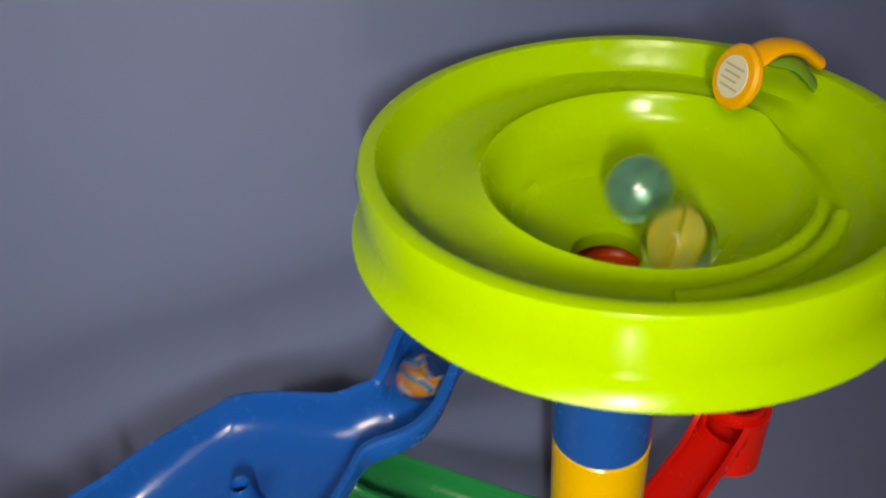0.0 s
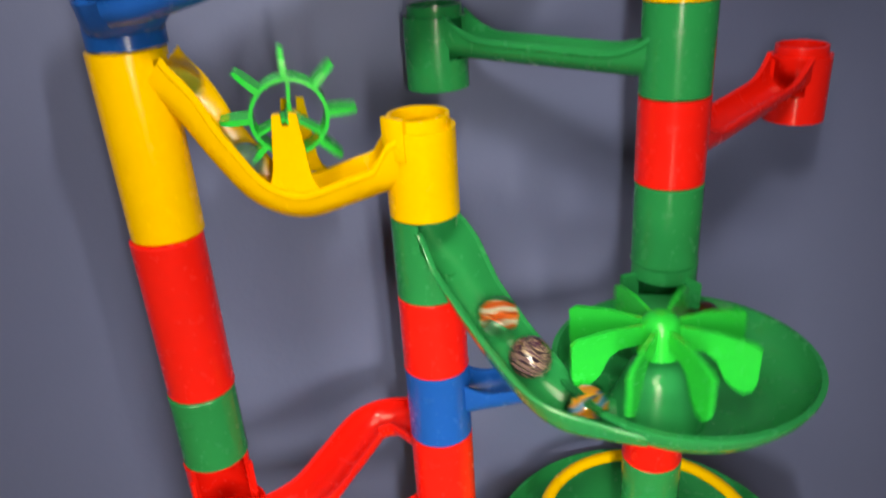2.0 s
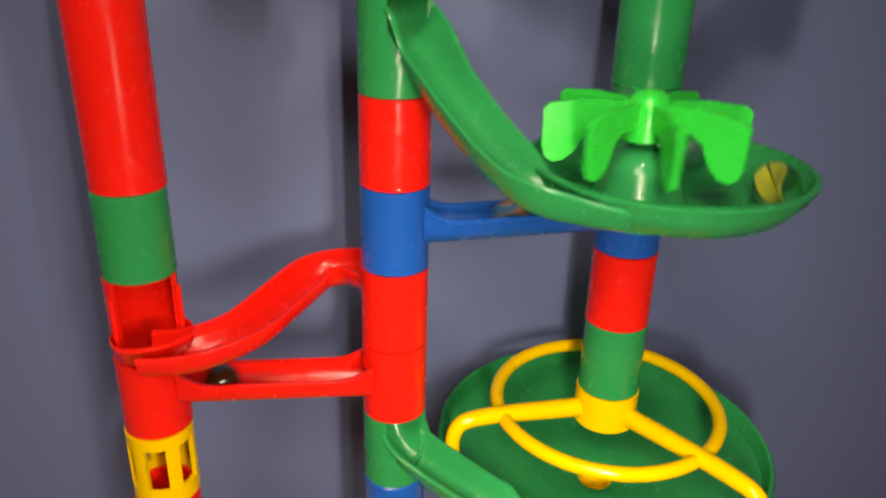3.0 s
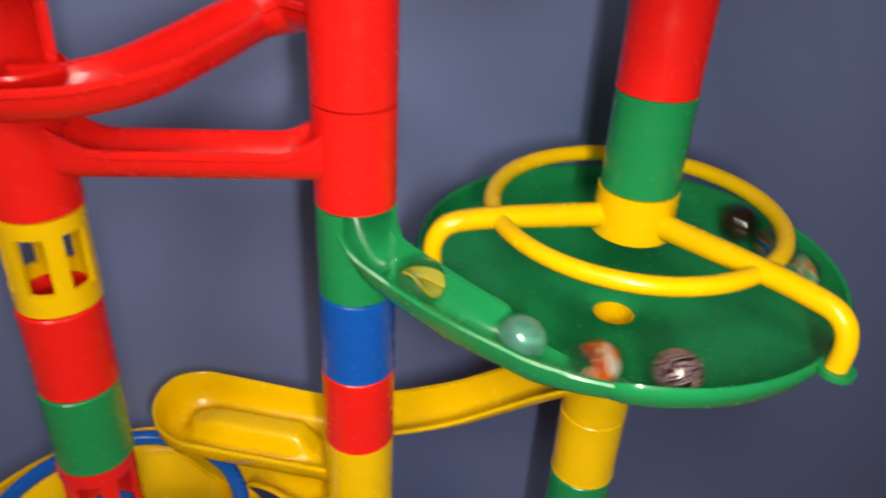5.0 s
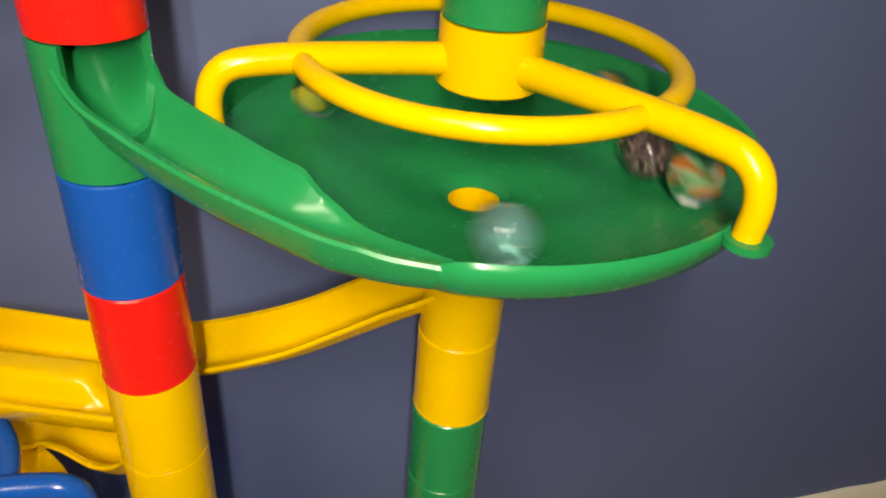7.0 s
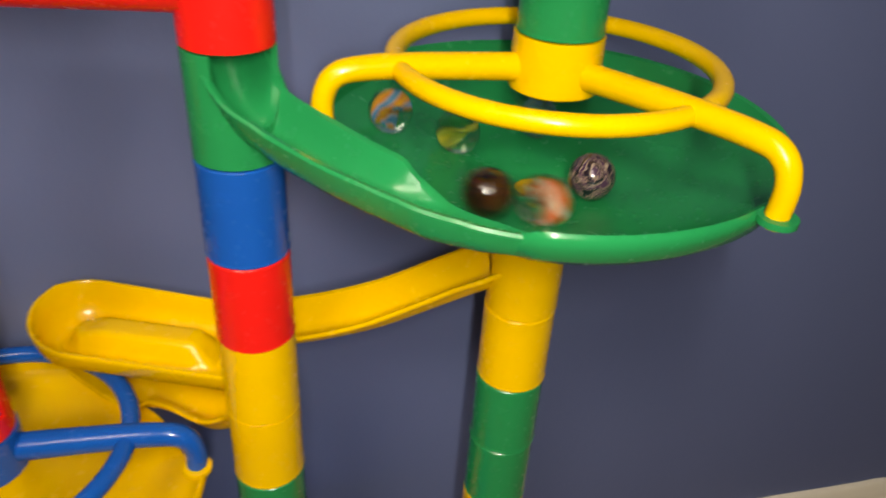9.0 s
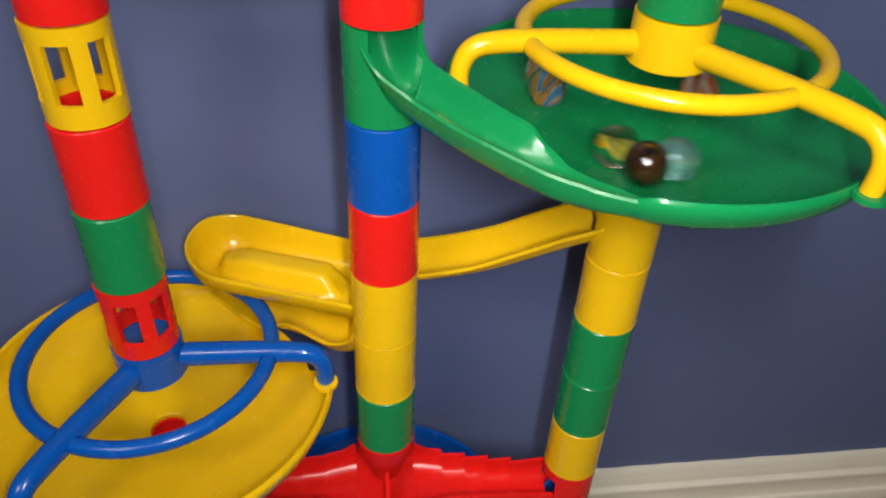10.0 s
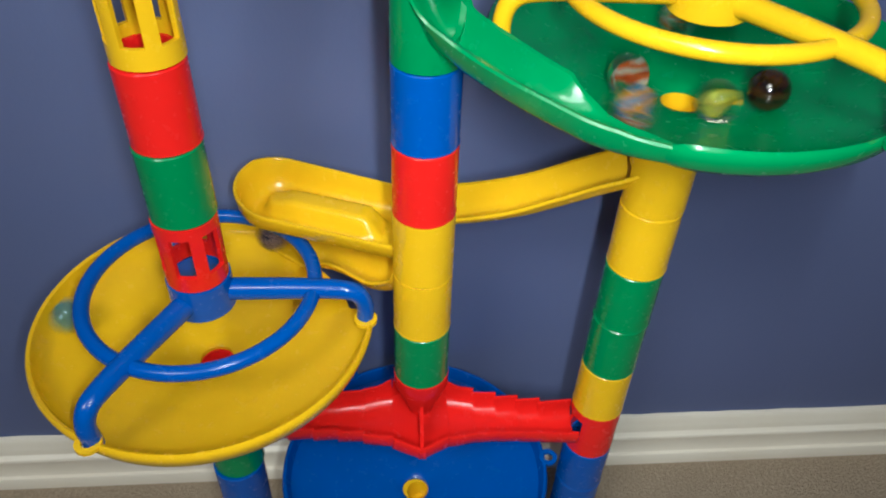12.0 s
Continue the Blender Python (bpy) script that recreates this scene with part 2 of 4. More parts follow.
def room():
    structure("wall_north", box_bm(bmesh.new(), -1.9, 1.9, 0, 0.10, -0.05, 2.4), WALL_MAT, "matt slate-blue painted wall above a white baseboard")
    structure("wall_south", box_bm(bmesh.new(), -1.9, 1.9, -3.1, -3.0, -0.05, 2.4), WALL_MAT, "matt slate-blue painted wall")
    structure("wall_east", box_bm(bmesh.new(), 1.8, 1.9, -3.0, 0.0, -0.05, 2.4), WALL_MAT, "matt slate-blue painted wall")
    structure("wall_west", box_bm(bmesh.new(), -1.9, -1.8, -3.0, 0.0, -0.05, 2.4), WALL_MAT, "matt slate-blue painted wall")
    structure("ceiling", box_bm(bmesh.new(), -1.9, 1.9, -3.1, 0.1, 2.4, 2.5), WHITE, "plain white ceiling")
    bm = bmesh.new()
    bmesh.ops.create_grid(bm, x_segments=2, y_segments=2, size=1.0, matrix=Matrix.Translation((0, -1.5, 0)) @ Matrix.Diagonal((1.85, 1.55, 1, 1)))
    ret = bmesh.ops.extrude_face_region(bm, geom=bm.faces[:])
    bmesh.ops.translate(bm, verts=[v for v in ret["geom"] if isinstance(v, bmesh.types.BMVert)], vec=(0, 0, -0.02))
    structure("floor", bm, CARPET, "beige short-pile carpet")
    # moulded baseboard: profile of depth (towards the room) and height
    prof = [(0.000, -0.002), (-0.0130, -0.002), (-0.0130, 0.0105), (-0.0118, 0.0122), (-0.0096, 0.0128), (-0.0090, 0.0138), (-0.0086, 0.0290), (-0.0090, 0.0312), (-0.0108, 0.0322), (-0.0116, 0.0338),
            (-0.0108, 0.0354), (-0.0088, 0.0362), (-0.0074, 0.0376), (-0.0070, 0.0410), (-0.0062, 0.0440), (-0.0050, 0.0466), (-0.0044, 0.0500), (-0.0030, 0.0516), (0.000, 0.0520)]
    bm = bmesh.new()
    nst = 240
    rings = []
    for i in range(nst + 1):
        x = -1.8 + 3.6 * i / nst
        rag = 0.0013 * noise.noise((x * 60, 0, 0)) + 0.0010 * noise.noise((x * 190, 3, 0))
        rings.append([bm.verts.new((x, min(0, d) - 0.0005 if k < len(prof) - 1 else -0.0005, z + (rag if k >= len(prof) - 3 else 0))) for k, (d, z) in enumerate(prof)])
    for a, b in zip(rings, rings[1:]):
        for j in range(len(prof)):
            bm.faces.new((a[j], b[j], b[(j + 1) % len(prof)], a[(j + 1) % len(prof)]))
    bm.faces.new(rings[0])
    bm.faces.new(list(reversed(rings[-1])))
    structure("baseboard", bm, WHITE, "white painted moulded baseboard with a ragged paint line", True)


room()


# ---- marble run: tubes ----
def tube_profile(h, r=R_OUT):
    g = 0.00035
    return [(R_IN, g), (r - 0.0006, g), (r, g + 0.0006), (r, h - g - 0.0006), (r - 0.0006, h - g), (R_IN, h - g)]


TUBE_MESH = {}


def shared_part(key, name, build, mat, parent):
    """A part whose mesh is shared by all tubes that are alike."""
    if key not in TUBE_MESH:
        me = bpy.data.meshes.new(name)
        bm = build()
        bmesh.ops.recalc_face_normals(bm, faces=bm.faces)
        bm.to_mesh(me)
        bm.free()
        TUBE_MESH[key] = finish(name, me, mat)
    ob = new(name, TUBE_MESH[key])
    ob.parent = parent
    return ob


def tube(colour, tower, n0, n1, label=None):
    """A plain tube between joints n0 (upper) and n1 (lower), with the plug ring that enters the next one."""
    h = UNIT * (n1 - n0)
    size = "short" if n1 - n0 < 1.5 else "long"
    ob = thing("connector_tube", Matrix.Translation(axis(tower, zj(n1))), label or f"{size} glossy {colour} plastic marble run tube in a stack", "tube", f"{colour} connector tubes")
    shared_part((colour, n1 - n0, "body"), "body", lambda: lathe(tube_profile(h), 56), COLOURS[colour], ob)
    shared_part((colour, n1 - n0, "lip"), "seam_lip", lambda: lathe([(R_OUT - 0.0006, 0.0001), (R_OUT + 0.0001, 0.0002), (R_OUT + 0.00022, 0.0007), (R_OUT + 0.0001, 0.0013), (R_OUT - 0.0006, 0.0014)], 56), COLOURS[colour], ob)
    shared_part((colour, n1 - n0, "plug"), "plug_ring", lambda: lathe([(0.0108, h - 0.001), (0.0122, h - 0.001), (0.0122, h + 0.004), (0.0108, h + 0.004)], 32), COLOURS[colour], ob)
    return ob


for colour, tower, n0, n1 in [
    ("yellow", "A", -3, -2), ("green", "A", 0, 1), ("red", "A", 3, 4), ("green", "A", 4, 5),
    ("yellow", "A", 8, 9), ("green", "A", 9, 10), ("green", "A", 10, 11), ("yellow", "A", 11, 12),
    ("blue", "A", 13, 14), ("blue", "A", 14, 15), ("blue", "A", 15, 17),
    ("red", "B", 1, 2), ("blue", "B", 6, 7), ("red", "B", 7, 8), ("yellow", "B", 9, 10), ("green", "B", 10, 11),
    ("red", "C", 0, 2), ("green", "C", 2, 3), ("red", "C", 6, 7), ("green", "C", 7, 8),
    ("green", "C", 11, 13), ("blue", "C", 13, 15), ("blue", "C", 15, 17), ("yellow", "B", 14.9, 17),
]:
    tube(colour, tower, n0, n1)


def collar(h, open_from=None, open_to=None, z_open=(0, 0)):
    """A tube body of height h, with a doorway between two angles (degrees) from z_open[0] to z_open[1]."""
    if open_from is None:
        return lathe(tube_profile(h), 48)
    bm = lathe([(R_IN, 0.0004), (R_OUT, 0.0004), (R_OUT, z_open[0]), (R_IN, z_open[0])], 48)
    lathe([(R_IN, z_open[0]), (R_OUT, z_open[0]), (R_OUT, z_open[1]), (R_IN, z_open[1])], 36, bm, open_to, open_from + 360)
    if z_open[1] < h - 0.0006:
        lathe([(R_IN, z_open[1]), (R_OUT, z_open[1]), (R_OUT, h - 0.0004), (R_IN, h - 0.0004)], 48, bm)
    return bm


def mouth_collar(a):
    """A tube body whose mouth towards the angle a is narrow at the floor of the gutter and wide above it."""
    def mouth(z):
        return math.degrees(math.asin(min(0.80, 0.88 * (max(0.0, z - 0.0120) / 0.0170) ** 0.42)))
    levels = [0.0004, 0.0120] + [0.0120 + 0.0246 * (k + 1) / 14 for k in range(14)]
    seg, bm = 48, bmesh.new()
    grid = {}
    for r in (R_IN, R_OUT):
        for k, z in enumerate(levels):
            half = mouth(z)
            for i in range(seg + 1):
                q = radians(a + half + (360 - 2 * half) * i / seg)
                grid[r, k, i] = bm.verts.new((r * math.cos(q), r * math.sin(q), z))
    for k in range(len(levels) - 1):
        for i in range(seg):
            for r in (R_IN, R_OUT):
                bm.faces.new((grid[r, k, i], grid[r, k, i + 1], grid[r, k + 1, i + 1], grid[r, k + 1, i]))
        for i in (0, seg):
            bm.faces.new((grid[R_IN, k, i], grid[R_OUT, k, i], grid[R_OUT, k + 1, i], grid[R_IN, k + 1, i]))
    for k in (0, len(levels) - 1):
        for i in range(seg):
            bm.faces.new((grid[R_IN, k, i], grid[R_IN, k, i + 1], grid[R_OUT, k, i + 1], grid[R_OUT, k, i]))
    return bm


def angle_of(v):
    return math.degrees(math.atan2(v[1], v[0]))


def flared_gutter(path, w, h, ends, reach):
    """A straight gutter whose walls swing up to the collars at both ends; ends: wall heights there, reach: share of the length."""
    pts = bezier(path, 16)
    k = len(pts) - 1
    secs = []
    for i in range(k + 1):
        u = i / k
        f0, f1 = max(0.0, 1 - u / reach) ** 2.2, max(0.0, 1 - (1 - u) / reach) ** 2.2
        secs.append(u_section(w + 0.0010 * (f0 + f1), h + (ends[0] - h) * f0 + (ends[1] - h) * f1, n=14))
    return sweep(pts, secs)


# lime bowl on its orange neck
def lime_bowl():
    c = axis("A", zj(-4))
    neck = thing("bowl_neck", Matrix.Translation(c), "orange plastic funnel neck plugged into a blue tube", "funnel")
    part("collar", lathe([(R_IN, 0.0004), (R_OUT, 0.0004), (R_OUT, 0.0195), (R_IN, 0.0195)]), ORANGE, neck)
    part("funnel", lathe([(R_IN, 0.0195), (R_OUT, 0.0195), (0.0165, 0.0225), (0.0228, 0.0272), (0.0240, 0.0290), (0.0240, 0.0352), (0.0228, 0.0352), (0.0215, 0.0295), (0.0150, 0.0225)]), ORANGE, neck)
    mid = c + Vector((0.0022, 0.0060, 0.0395))
    bowl = thing("marble_bowl", Matrix.Translation(mid) @ Matrix.Rotation(radians(0.9), 4, "X"), "lime green plastic bowl with a spiral track on top", "bowl")

    def spiral(a, r, z):
        """The outer track sinks as it runs round and spills over the ridge at its end."""
        a = (a - 35) % 360
        r = r / 1.095
        track = math.exp(-((r - 0.0445) / 0.0062) ** 2)
        ridge = math.exp(-((r - 0.0362) / 0.0022) ** 2)
        high = float(np.interp(a, [0, 20, 250, 290, 330, 348, 360], [0.0060, 0.0055, 0.0010, 0.0005, -0.0020, -0.0010, 0.0060]))
        return (0.0, 0.70 * (track * high + ridge * (high * 0.75)))
    prof = [(0.0235, 0.000), (0.056, 0.0005), (0.0605, -0.0008), (0.0618, 0.0004), (0.0600, 0.0030), (0.0585, 0.0100), (0.0588, 0.0255), (0.0580, 0.0278), (0.0563, 0.0285), (0.0545, 0.0276), (0.0532, 0.0240), (0.0522, 0.0190),
            (0.0504, 0.0148), (0.0478, 0.0124), (0.0440, 0.0112), (0.0402, 0.0112), (0.0376, 0.0122), (0.0358, 0.0138), (0.0350, 0.0136), (0.0343, 0.0120), (0.0336, 0.0100), (0.0320, 0.0062), (0.0295, 0.0030), (0.0260, 0.0004), (0.0215, -0.0028), (0.0150, -0.0058), (0.0092, -0.0072), (0.0078, -0.0082), (0.0078, -0.0140), (0.0092, -0.0140), (0.0096, -0.0095), (0.0170, -0.0078), (0.0205, -0.0042)]
    prof = [(r * 1.095, z * 0.70) for r, z in prof]
    bm = lathe(prof, 120, offset=spiral)
    for v in bm.verts:
        r = math.hypot(v.co.x, v.co.y)
        if r < 0.048 and v.co.z > -0.02:
            inner = float(np.interp(r, [0.012, 0.034], [1, 0]))
            v.co.x += 0.0040 * float(np.interp(r, [0.025, 0.036, 0.041, 0.048], [0, 1, 1, 0])) - 0.0045 * inner
            v.co.y -= 0.0120 * inner
    part("basin", bm, LIME, bowl)
    lip = [Vector((0.0470 * math.cos(radians(a)), 0.0470 * math.sin(radians(a)), 0.0090 + 0.0006 * k / 10)) for k, a in enumerate(range(276, 338, 6))]
    part("track_lip", sweep(bezier(lip, 3), [circle_section(0.0020, 10)] * (3 * (len(lip) - 1) + 1)), LIME, bowl)

    # clip with a round paper label hooked over the rim
    rim = Vector((0.0670, 0.1940, 0.8433))
    clip = thing("rim_clip", Matrix.Translation(rim), "orange plastic clip with a round white label on the rim", "clip")
    face = look((0, 0, 0), (0.88, 0.38, -0.28)).to_3x3().to_4x4()
    bm = lathe([(0.0001, 0.0), (0.0073, 0.0), (0.0081, 0.0010), (0.0081, 0.0022), (0.0073, 0.0030), (0.0001, 0.0030)], 36)
    bmesh.ops.transform(bm, matrix=Matrix.Translation((-0.0090, -0.0035, 0.0000)) @ face, verts=bm.verts)
    disc = part("disc", bm, AMBER, clip)
    bm = lathe([(0.0001, 0.0028), (0.0053, 0.0028), (0.0053, 0.0033), (0.0001, 0.0033)], 32)
    bmesh.ops.transform(bm, matrix=Matrix.Translation((-0.0090, -0.0035, 0.0000)) @ face, verts=bm.verts)
    part("paper_label", bm, PAPER, disc, "round white paper label")
    for k in range(4):
        bm = box_bm(bmesh.new(), -0.0036 + 0.0005 * (k % 2), 0.0036 - 0.0007 * (k % 3), 0.0022 - 0.0017 * k, 0.0027 - 0.0017 * k, 0.0033, 0.0035)
        bmesh.ops.transform(bm, matrix=Matrix.Translation((-0.0090, -0.0035, 0.0000)) @ face, verts=bm.verts)
        part("print_bar", bm, PRINT, disc)
    arm = bezier([(-0.0080, -0.0020, 0.0030), (-0.0020, 0.0010, 0.0058), (0.0050, 0.0030, 0.0048), (0.0105, 0.0035, 0.0010)], 8)
    part("arm", sweep(arm, [[(0.0046 * math.cos(q), 0.0017 * math.sin(q)) for q in [2 * math.pi * i / 12 for i in range(12)]]] * len(arm)), AMBER, clip)
    leaf = bezier([(-0.0020, 0.0020, 0.0030), (0.0040, 0.0000, 0.0020), (0.0090, -0.0010, -0.0030)], 6)
    part("leaf", sweep(leaf, [[(0.0052 * math.cos(q), 0.0012 * math.sin(q)) for q in [2 * math.pi * i / 10 for i in range(10)]]] * len(leaf)), LEAF, clip)


PAPER = plastic("label_paper", (0.72, 0.68, 0.58), 0.6, 0.0)
PRINT = plastic("faded_print", (0.50, 0.42, 0.30), 0.6, 0.0)
LEAF = plastic("leaf_green_plastic", (0.16, 0.34, 0.03), 0.4)
lime_bowl()


def at_joint(tower, n):
    """Frame of a piece that plugs in above joint n of a tower."""
    return Matrix.Translation(axis(tower, zj(n)))


def rel(base, p):
    """A world point in the frame of a piece."""
    return base.inverted() @ Vector(p)


def along(a, b, s, side=0.0, z=None):
    """A point at the share s of the way from a to b, moved to the side (left of the way)."""
    d = Vector((b.x - a.x, b.y - a.y, 0))
    n = Vector((-d.y, d.x, 0)).normalized()
    p = a.lerp(b, s) + n * side
    return Vector((p.x, p.y, a.z + (b.z - a.z) * s if z is None else z))


def ring_top(h, z):
    """The narrow plug ring on top of an open cup."""
    return lathe([(R_IN - 0.0016, z), (R_IN, z), (R_IN + 0.0003, z + 0.0006), (R_IN, z + h), (R_IN - 0.0016, z + h)], 40)


def add_cup(parent, mat, at, door, z_floor, height, ears=True):
    """A landing cup round a tower: ring, back shell open towards the door angle, and a bulging floor bowl."""
    half = 62
    bm = lathe([(R_IN, 0.0003), (R_OUT, 0.0003), (R_OUT, z_floor), (R_IN, z_floor)], 48)
    lathe([(R_IN, z_floor), (R_OUT, z_floor), (R_OUT, height - 0.0004), (R_IN, height - 0.0004)], 32, bm, door + half, door + 360 - half)
    bmesh.ops.transform(bm, matrix=at, verts=bm.verts)
    part("shell", bm, mat, parent)
    def taper(a, r, z):
        d = abs((a - door + 180) % 360 - 180)
        f = max(0.0, (d - 38) / 40)
        return (-(r - R_OUT + 0.0006) * f if r > R_OUT - 0.0006 else 0.0, 0.0)
    bm = lathe([(0.0100, z_floor - 0.0040), (0.0150, z_floor - 0.0046), (0.0215, z_floor + 0.0004), (0.0240, z_floor + 0.0066), (0.0248, z_floor + 0.0078), (0.0246, z_floor + 0.0088), (0.0236, z_floor + 0.0090), (0.0228, z_floor + 0.0078), (0.0202, z_floor + 0.0022), (0.0145, z_floor - 0.0012), (0.0100, z_floor - 0.0018)], 44, None, door - 92, door + 82, taper)
    bmesh.ops.transform(bm, matrix=at, verts=bm.verts)
    part("bowl", bm, mat, parent)
    if ears:
        for sign in (-1, 1):
            a = radians(door + sign * half)
            p = Vector((math.cos(a), math.sin(a), 0)) * (R_OUT + 0.0002)
            pts = [p + Vector((0, 0, z_floor + 0.002)), p + Vector((0, 0, height * 0.6)), p + Vector((0, 0, height * 0.82))]
            bm = sweep(bezier(pts, 6), [circle_section(0.0014, 8)] * 13, up=Vector((1, 0.3, 0)))
            bmesh.ops.transform(bm, matrix=at, verts=bm.verts)
            part("guide_rib", bm, mat, parent)


def open_ring(parent, mat, at, height):
    bm = lathe([(R_IN, height - 0.0070), (R_OUT, height - 0.0070), (R_OUT, height - 0.0030), (R_OUT - 0.0012, height - 0.0026), (R_OUT - 0.0012, height + 0.0030), (R_OUT - 0.0018, height + 0.0036), (R_IN - 0.0006, height + 0.0036), (R_IN - 0.0010, height)], 48)
    bmesh.ops.transform(bm, matrix=at, verts=bm.verts)
    part("ring", bm, mat, parent)


# wavy blue chute from the top of tower A to the top of tower C
CHUTE = bezier([(0.0225, 0.1650, 0.7600), (0.0120, 0.1735, 0.7596), (0.0030, 0.1830, 0.7580), (-0.0100, 0.1895, 0.7545), (-0.0245, 0.1805, 0.7492), (-0.0320, 0.1600, 0.7440), (-0.0460, 0.1520, 0.7410), (-0.0770, 0.1345, 0.7350),
                (-0.1085, 0.1262, 0.7320), (-0.1265, 0.1135, 0.7264), (-0.1420, 0.0955, 0.7208), (-0.1560, 0.0858, 0.7168), (-0.1640, 0.0845, 0.7160)], 12)


def blue_chute():
    m = at_joint("A", -3)
    ob = thing("wavy_chute", m, "wavy blue plastic chute with a round basin and a centre post", "marble ramp")
    part("inlet_collar", collar(UNIT, 108, 172, (0.0180, 0.0290)), BLUE, ob)
    pts, secs = [], []
    for i, p in enumerate(CHUTE):
        pts.append(rel(m, p + Vector((0, 0.0015, -0.0008))))
        bulge = max(0.0, 1 - (((p - Vector((-0.0770, 0.1355, p.z))).length) / 0.0365) ** 2) ** 1.25
        wave = math.exp(-(((p - Vector((-0.0110, 0.1860, p.z))).length) / 0.014) ** 2)
        pool = math.exp(-(((p - Vector((-0.1450, 0.0925, p.z))).length) / 0.016) ** 2)
        w = 0.0099 + 0.0203 * bulge + 0.0036 * wave + 0.0030 * pool
        secs.append([(x, z + 0.0018 * x / w) for x, z in u_section(w, 0.0132, lip=0.0014, n=14, flat=bulge)])
    channel = part("channel", sweep(pts, secs), BLUE, ob)
    post = rel(m, (-0.0770, 0.1345, 0.7350))
    bm = lathe([(0.0, 0), (0.0062, 0.0), (0.0042, 0.003), (0.0034, 0.0105), (0.0028, 0.0112), (0.0022, 0.0105), (0.0020, 0.006), (0.0, 0.006)], 24)
    bmesh.ops.transform(bm, matrix=Matrix.Translation(post + Vector((0, 0, -0.0004))), verts=bm.verts)
    part("centre_post", bm, BLUE, channel)
    bm = lathe([(0.0, -0.006), (0.0020, -0.006), (0.0030, 0.0), (0.0, 0.0)], 16)
    bmesh.ops.transform(bm, matrix=Matrix.Translation(post + Vector((0, 0, -0.0012))), verts=bm.verts)
    part("peg", bm, BLUE, channel)
    cup = Matrix.Translation(rel(m, axis("C", zj(-2))))
    door = -50
    add_cup(ob, BLUE, cup, door, 0.0100, UNIT)
    open_ring(ob, BLUE, cup, UNIT)


blue_chute()


def side_ramp(colour, tower, n, cup_xy, name_label, lift=0.0):
    """Inlet cup that stands free and drains through a straight gutter into a tower."""
    m = at_joint(tower, n + 1)
    mat = COLOURS[colour]
    ob = thing("side_ramp", m, name_label, "marble ramp")
    c = rel(m, (cup_xy[0], cup_xy[1], zj(n + 1) + lift))
    a = angle_of(c)
    part("tower_collar", collar(UNIT, a - 36, a + 36, (0.0095, 0.0235)), mat, ob)
    bm = collar(UNIT - 0.004, a + 180 - 40, a + 180 + 40, (0.0140, 0.0322))
    lathe([(0.0005, 0.0005), (R_IN + 0.0004, 0.0005), (R_IN + 0.0004, 0.0022), (0.0005, 0.0022)], 40, bm)
    bmesh.ops.transform(bm, matrix=Matrix.Translation(c), verts=bm.verts)
    part("cup", bm, mat, ob)
    bm = ring_top(0.0048, UNIT - 0.0046)
    bmesh.ops.transform(bm, matrix=Matrix.Translation(c), verts=bm.verts)
    part("ring", bm, mat, ob)
    u = Vector((c.x, c.y, 0)).normalized()
    far = Vector((c.x, c.y, 0)).length
    pts = [u * (far - 0.0130) + Vector((0, 0, 0.0135 + lift)), u * (far * 0.5) + Vector((0, 0, 0.0105 + lift * 0.5)), u * 0.0135 + Vector((0, 0, 0.0075))]
    pts[0] += u * 0.0040
    pts[2] -= u * 0.0040
    part("gutter", flared_gutter(pts, 0.0100, 0.0088, (0.0178, 0.0165), 0.24), mat, ob)
    return ob


side_ramp("green", "A", -2, (-0.0760, 0.1905), "green plastic inlet cup with a straight gutter joined to a tube")
side_ramp("red", "A", -1, (0.0945, 0.2475), "red plastic inlet cup with a straight gutter joined to a tube", 0.0045)


# yellow dip ramp with the paddle wheel, from tower C to the cup on tower B
WHEEL_C = Vector((-0.1215, 0.1195, 0.6740))


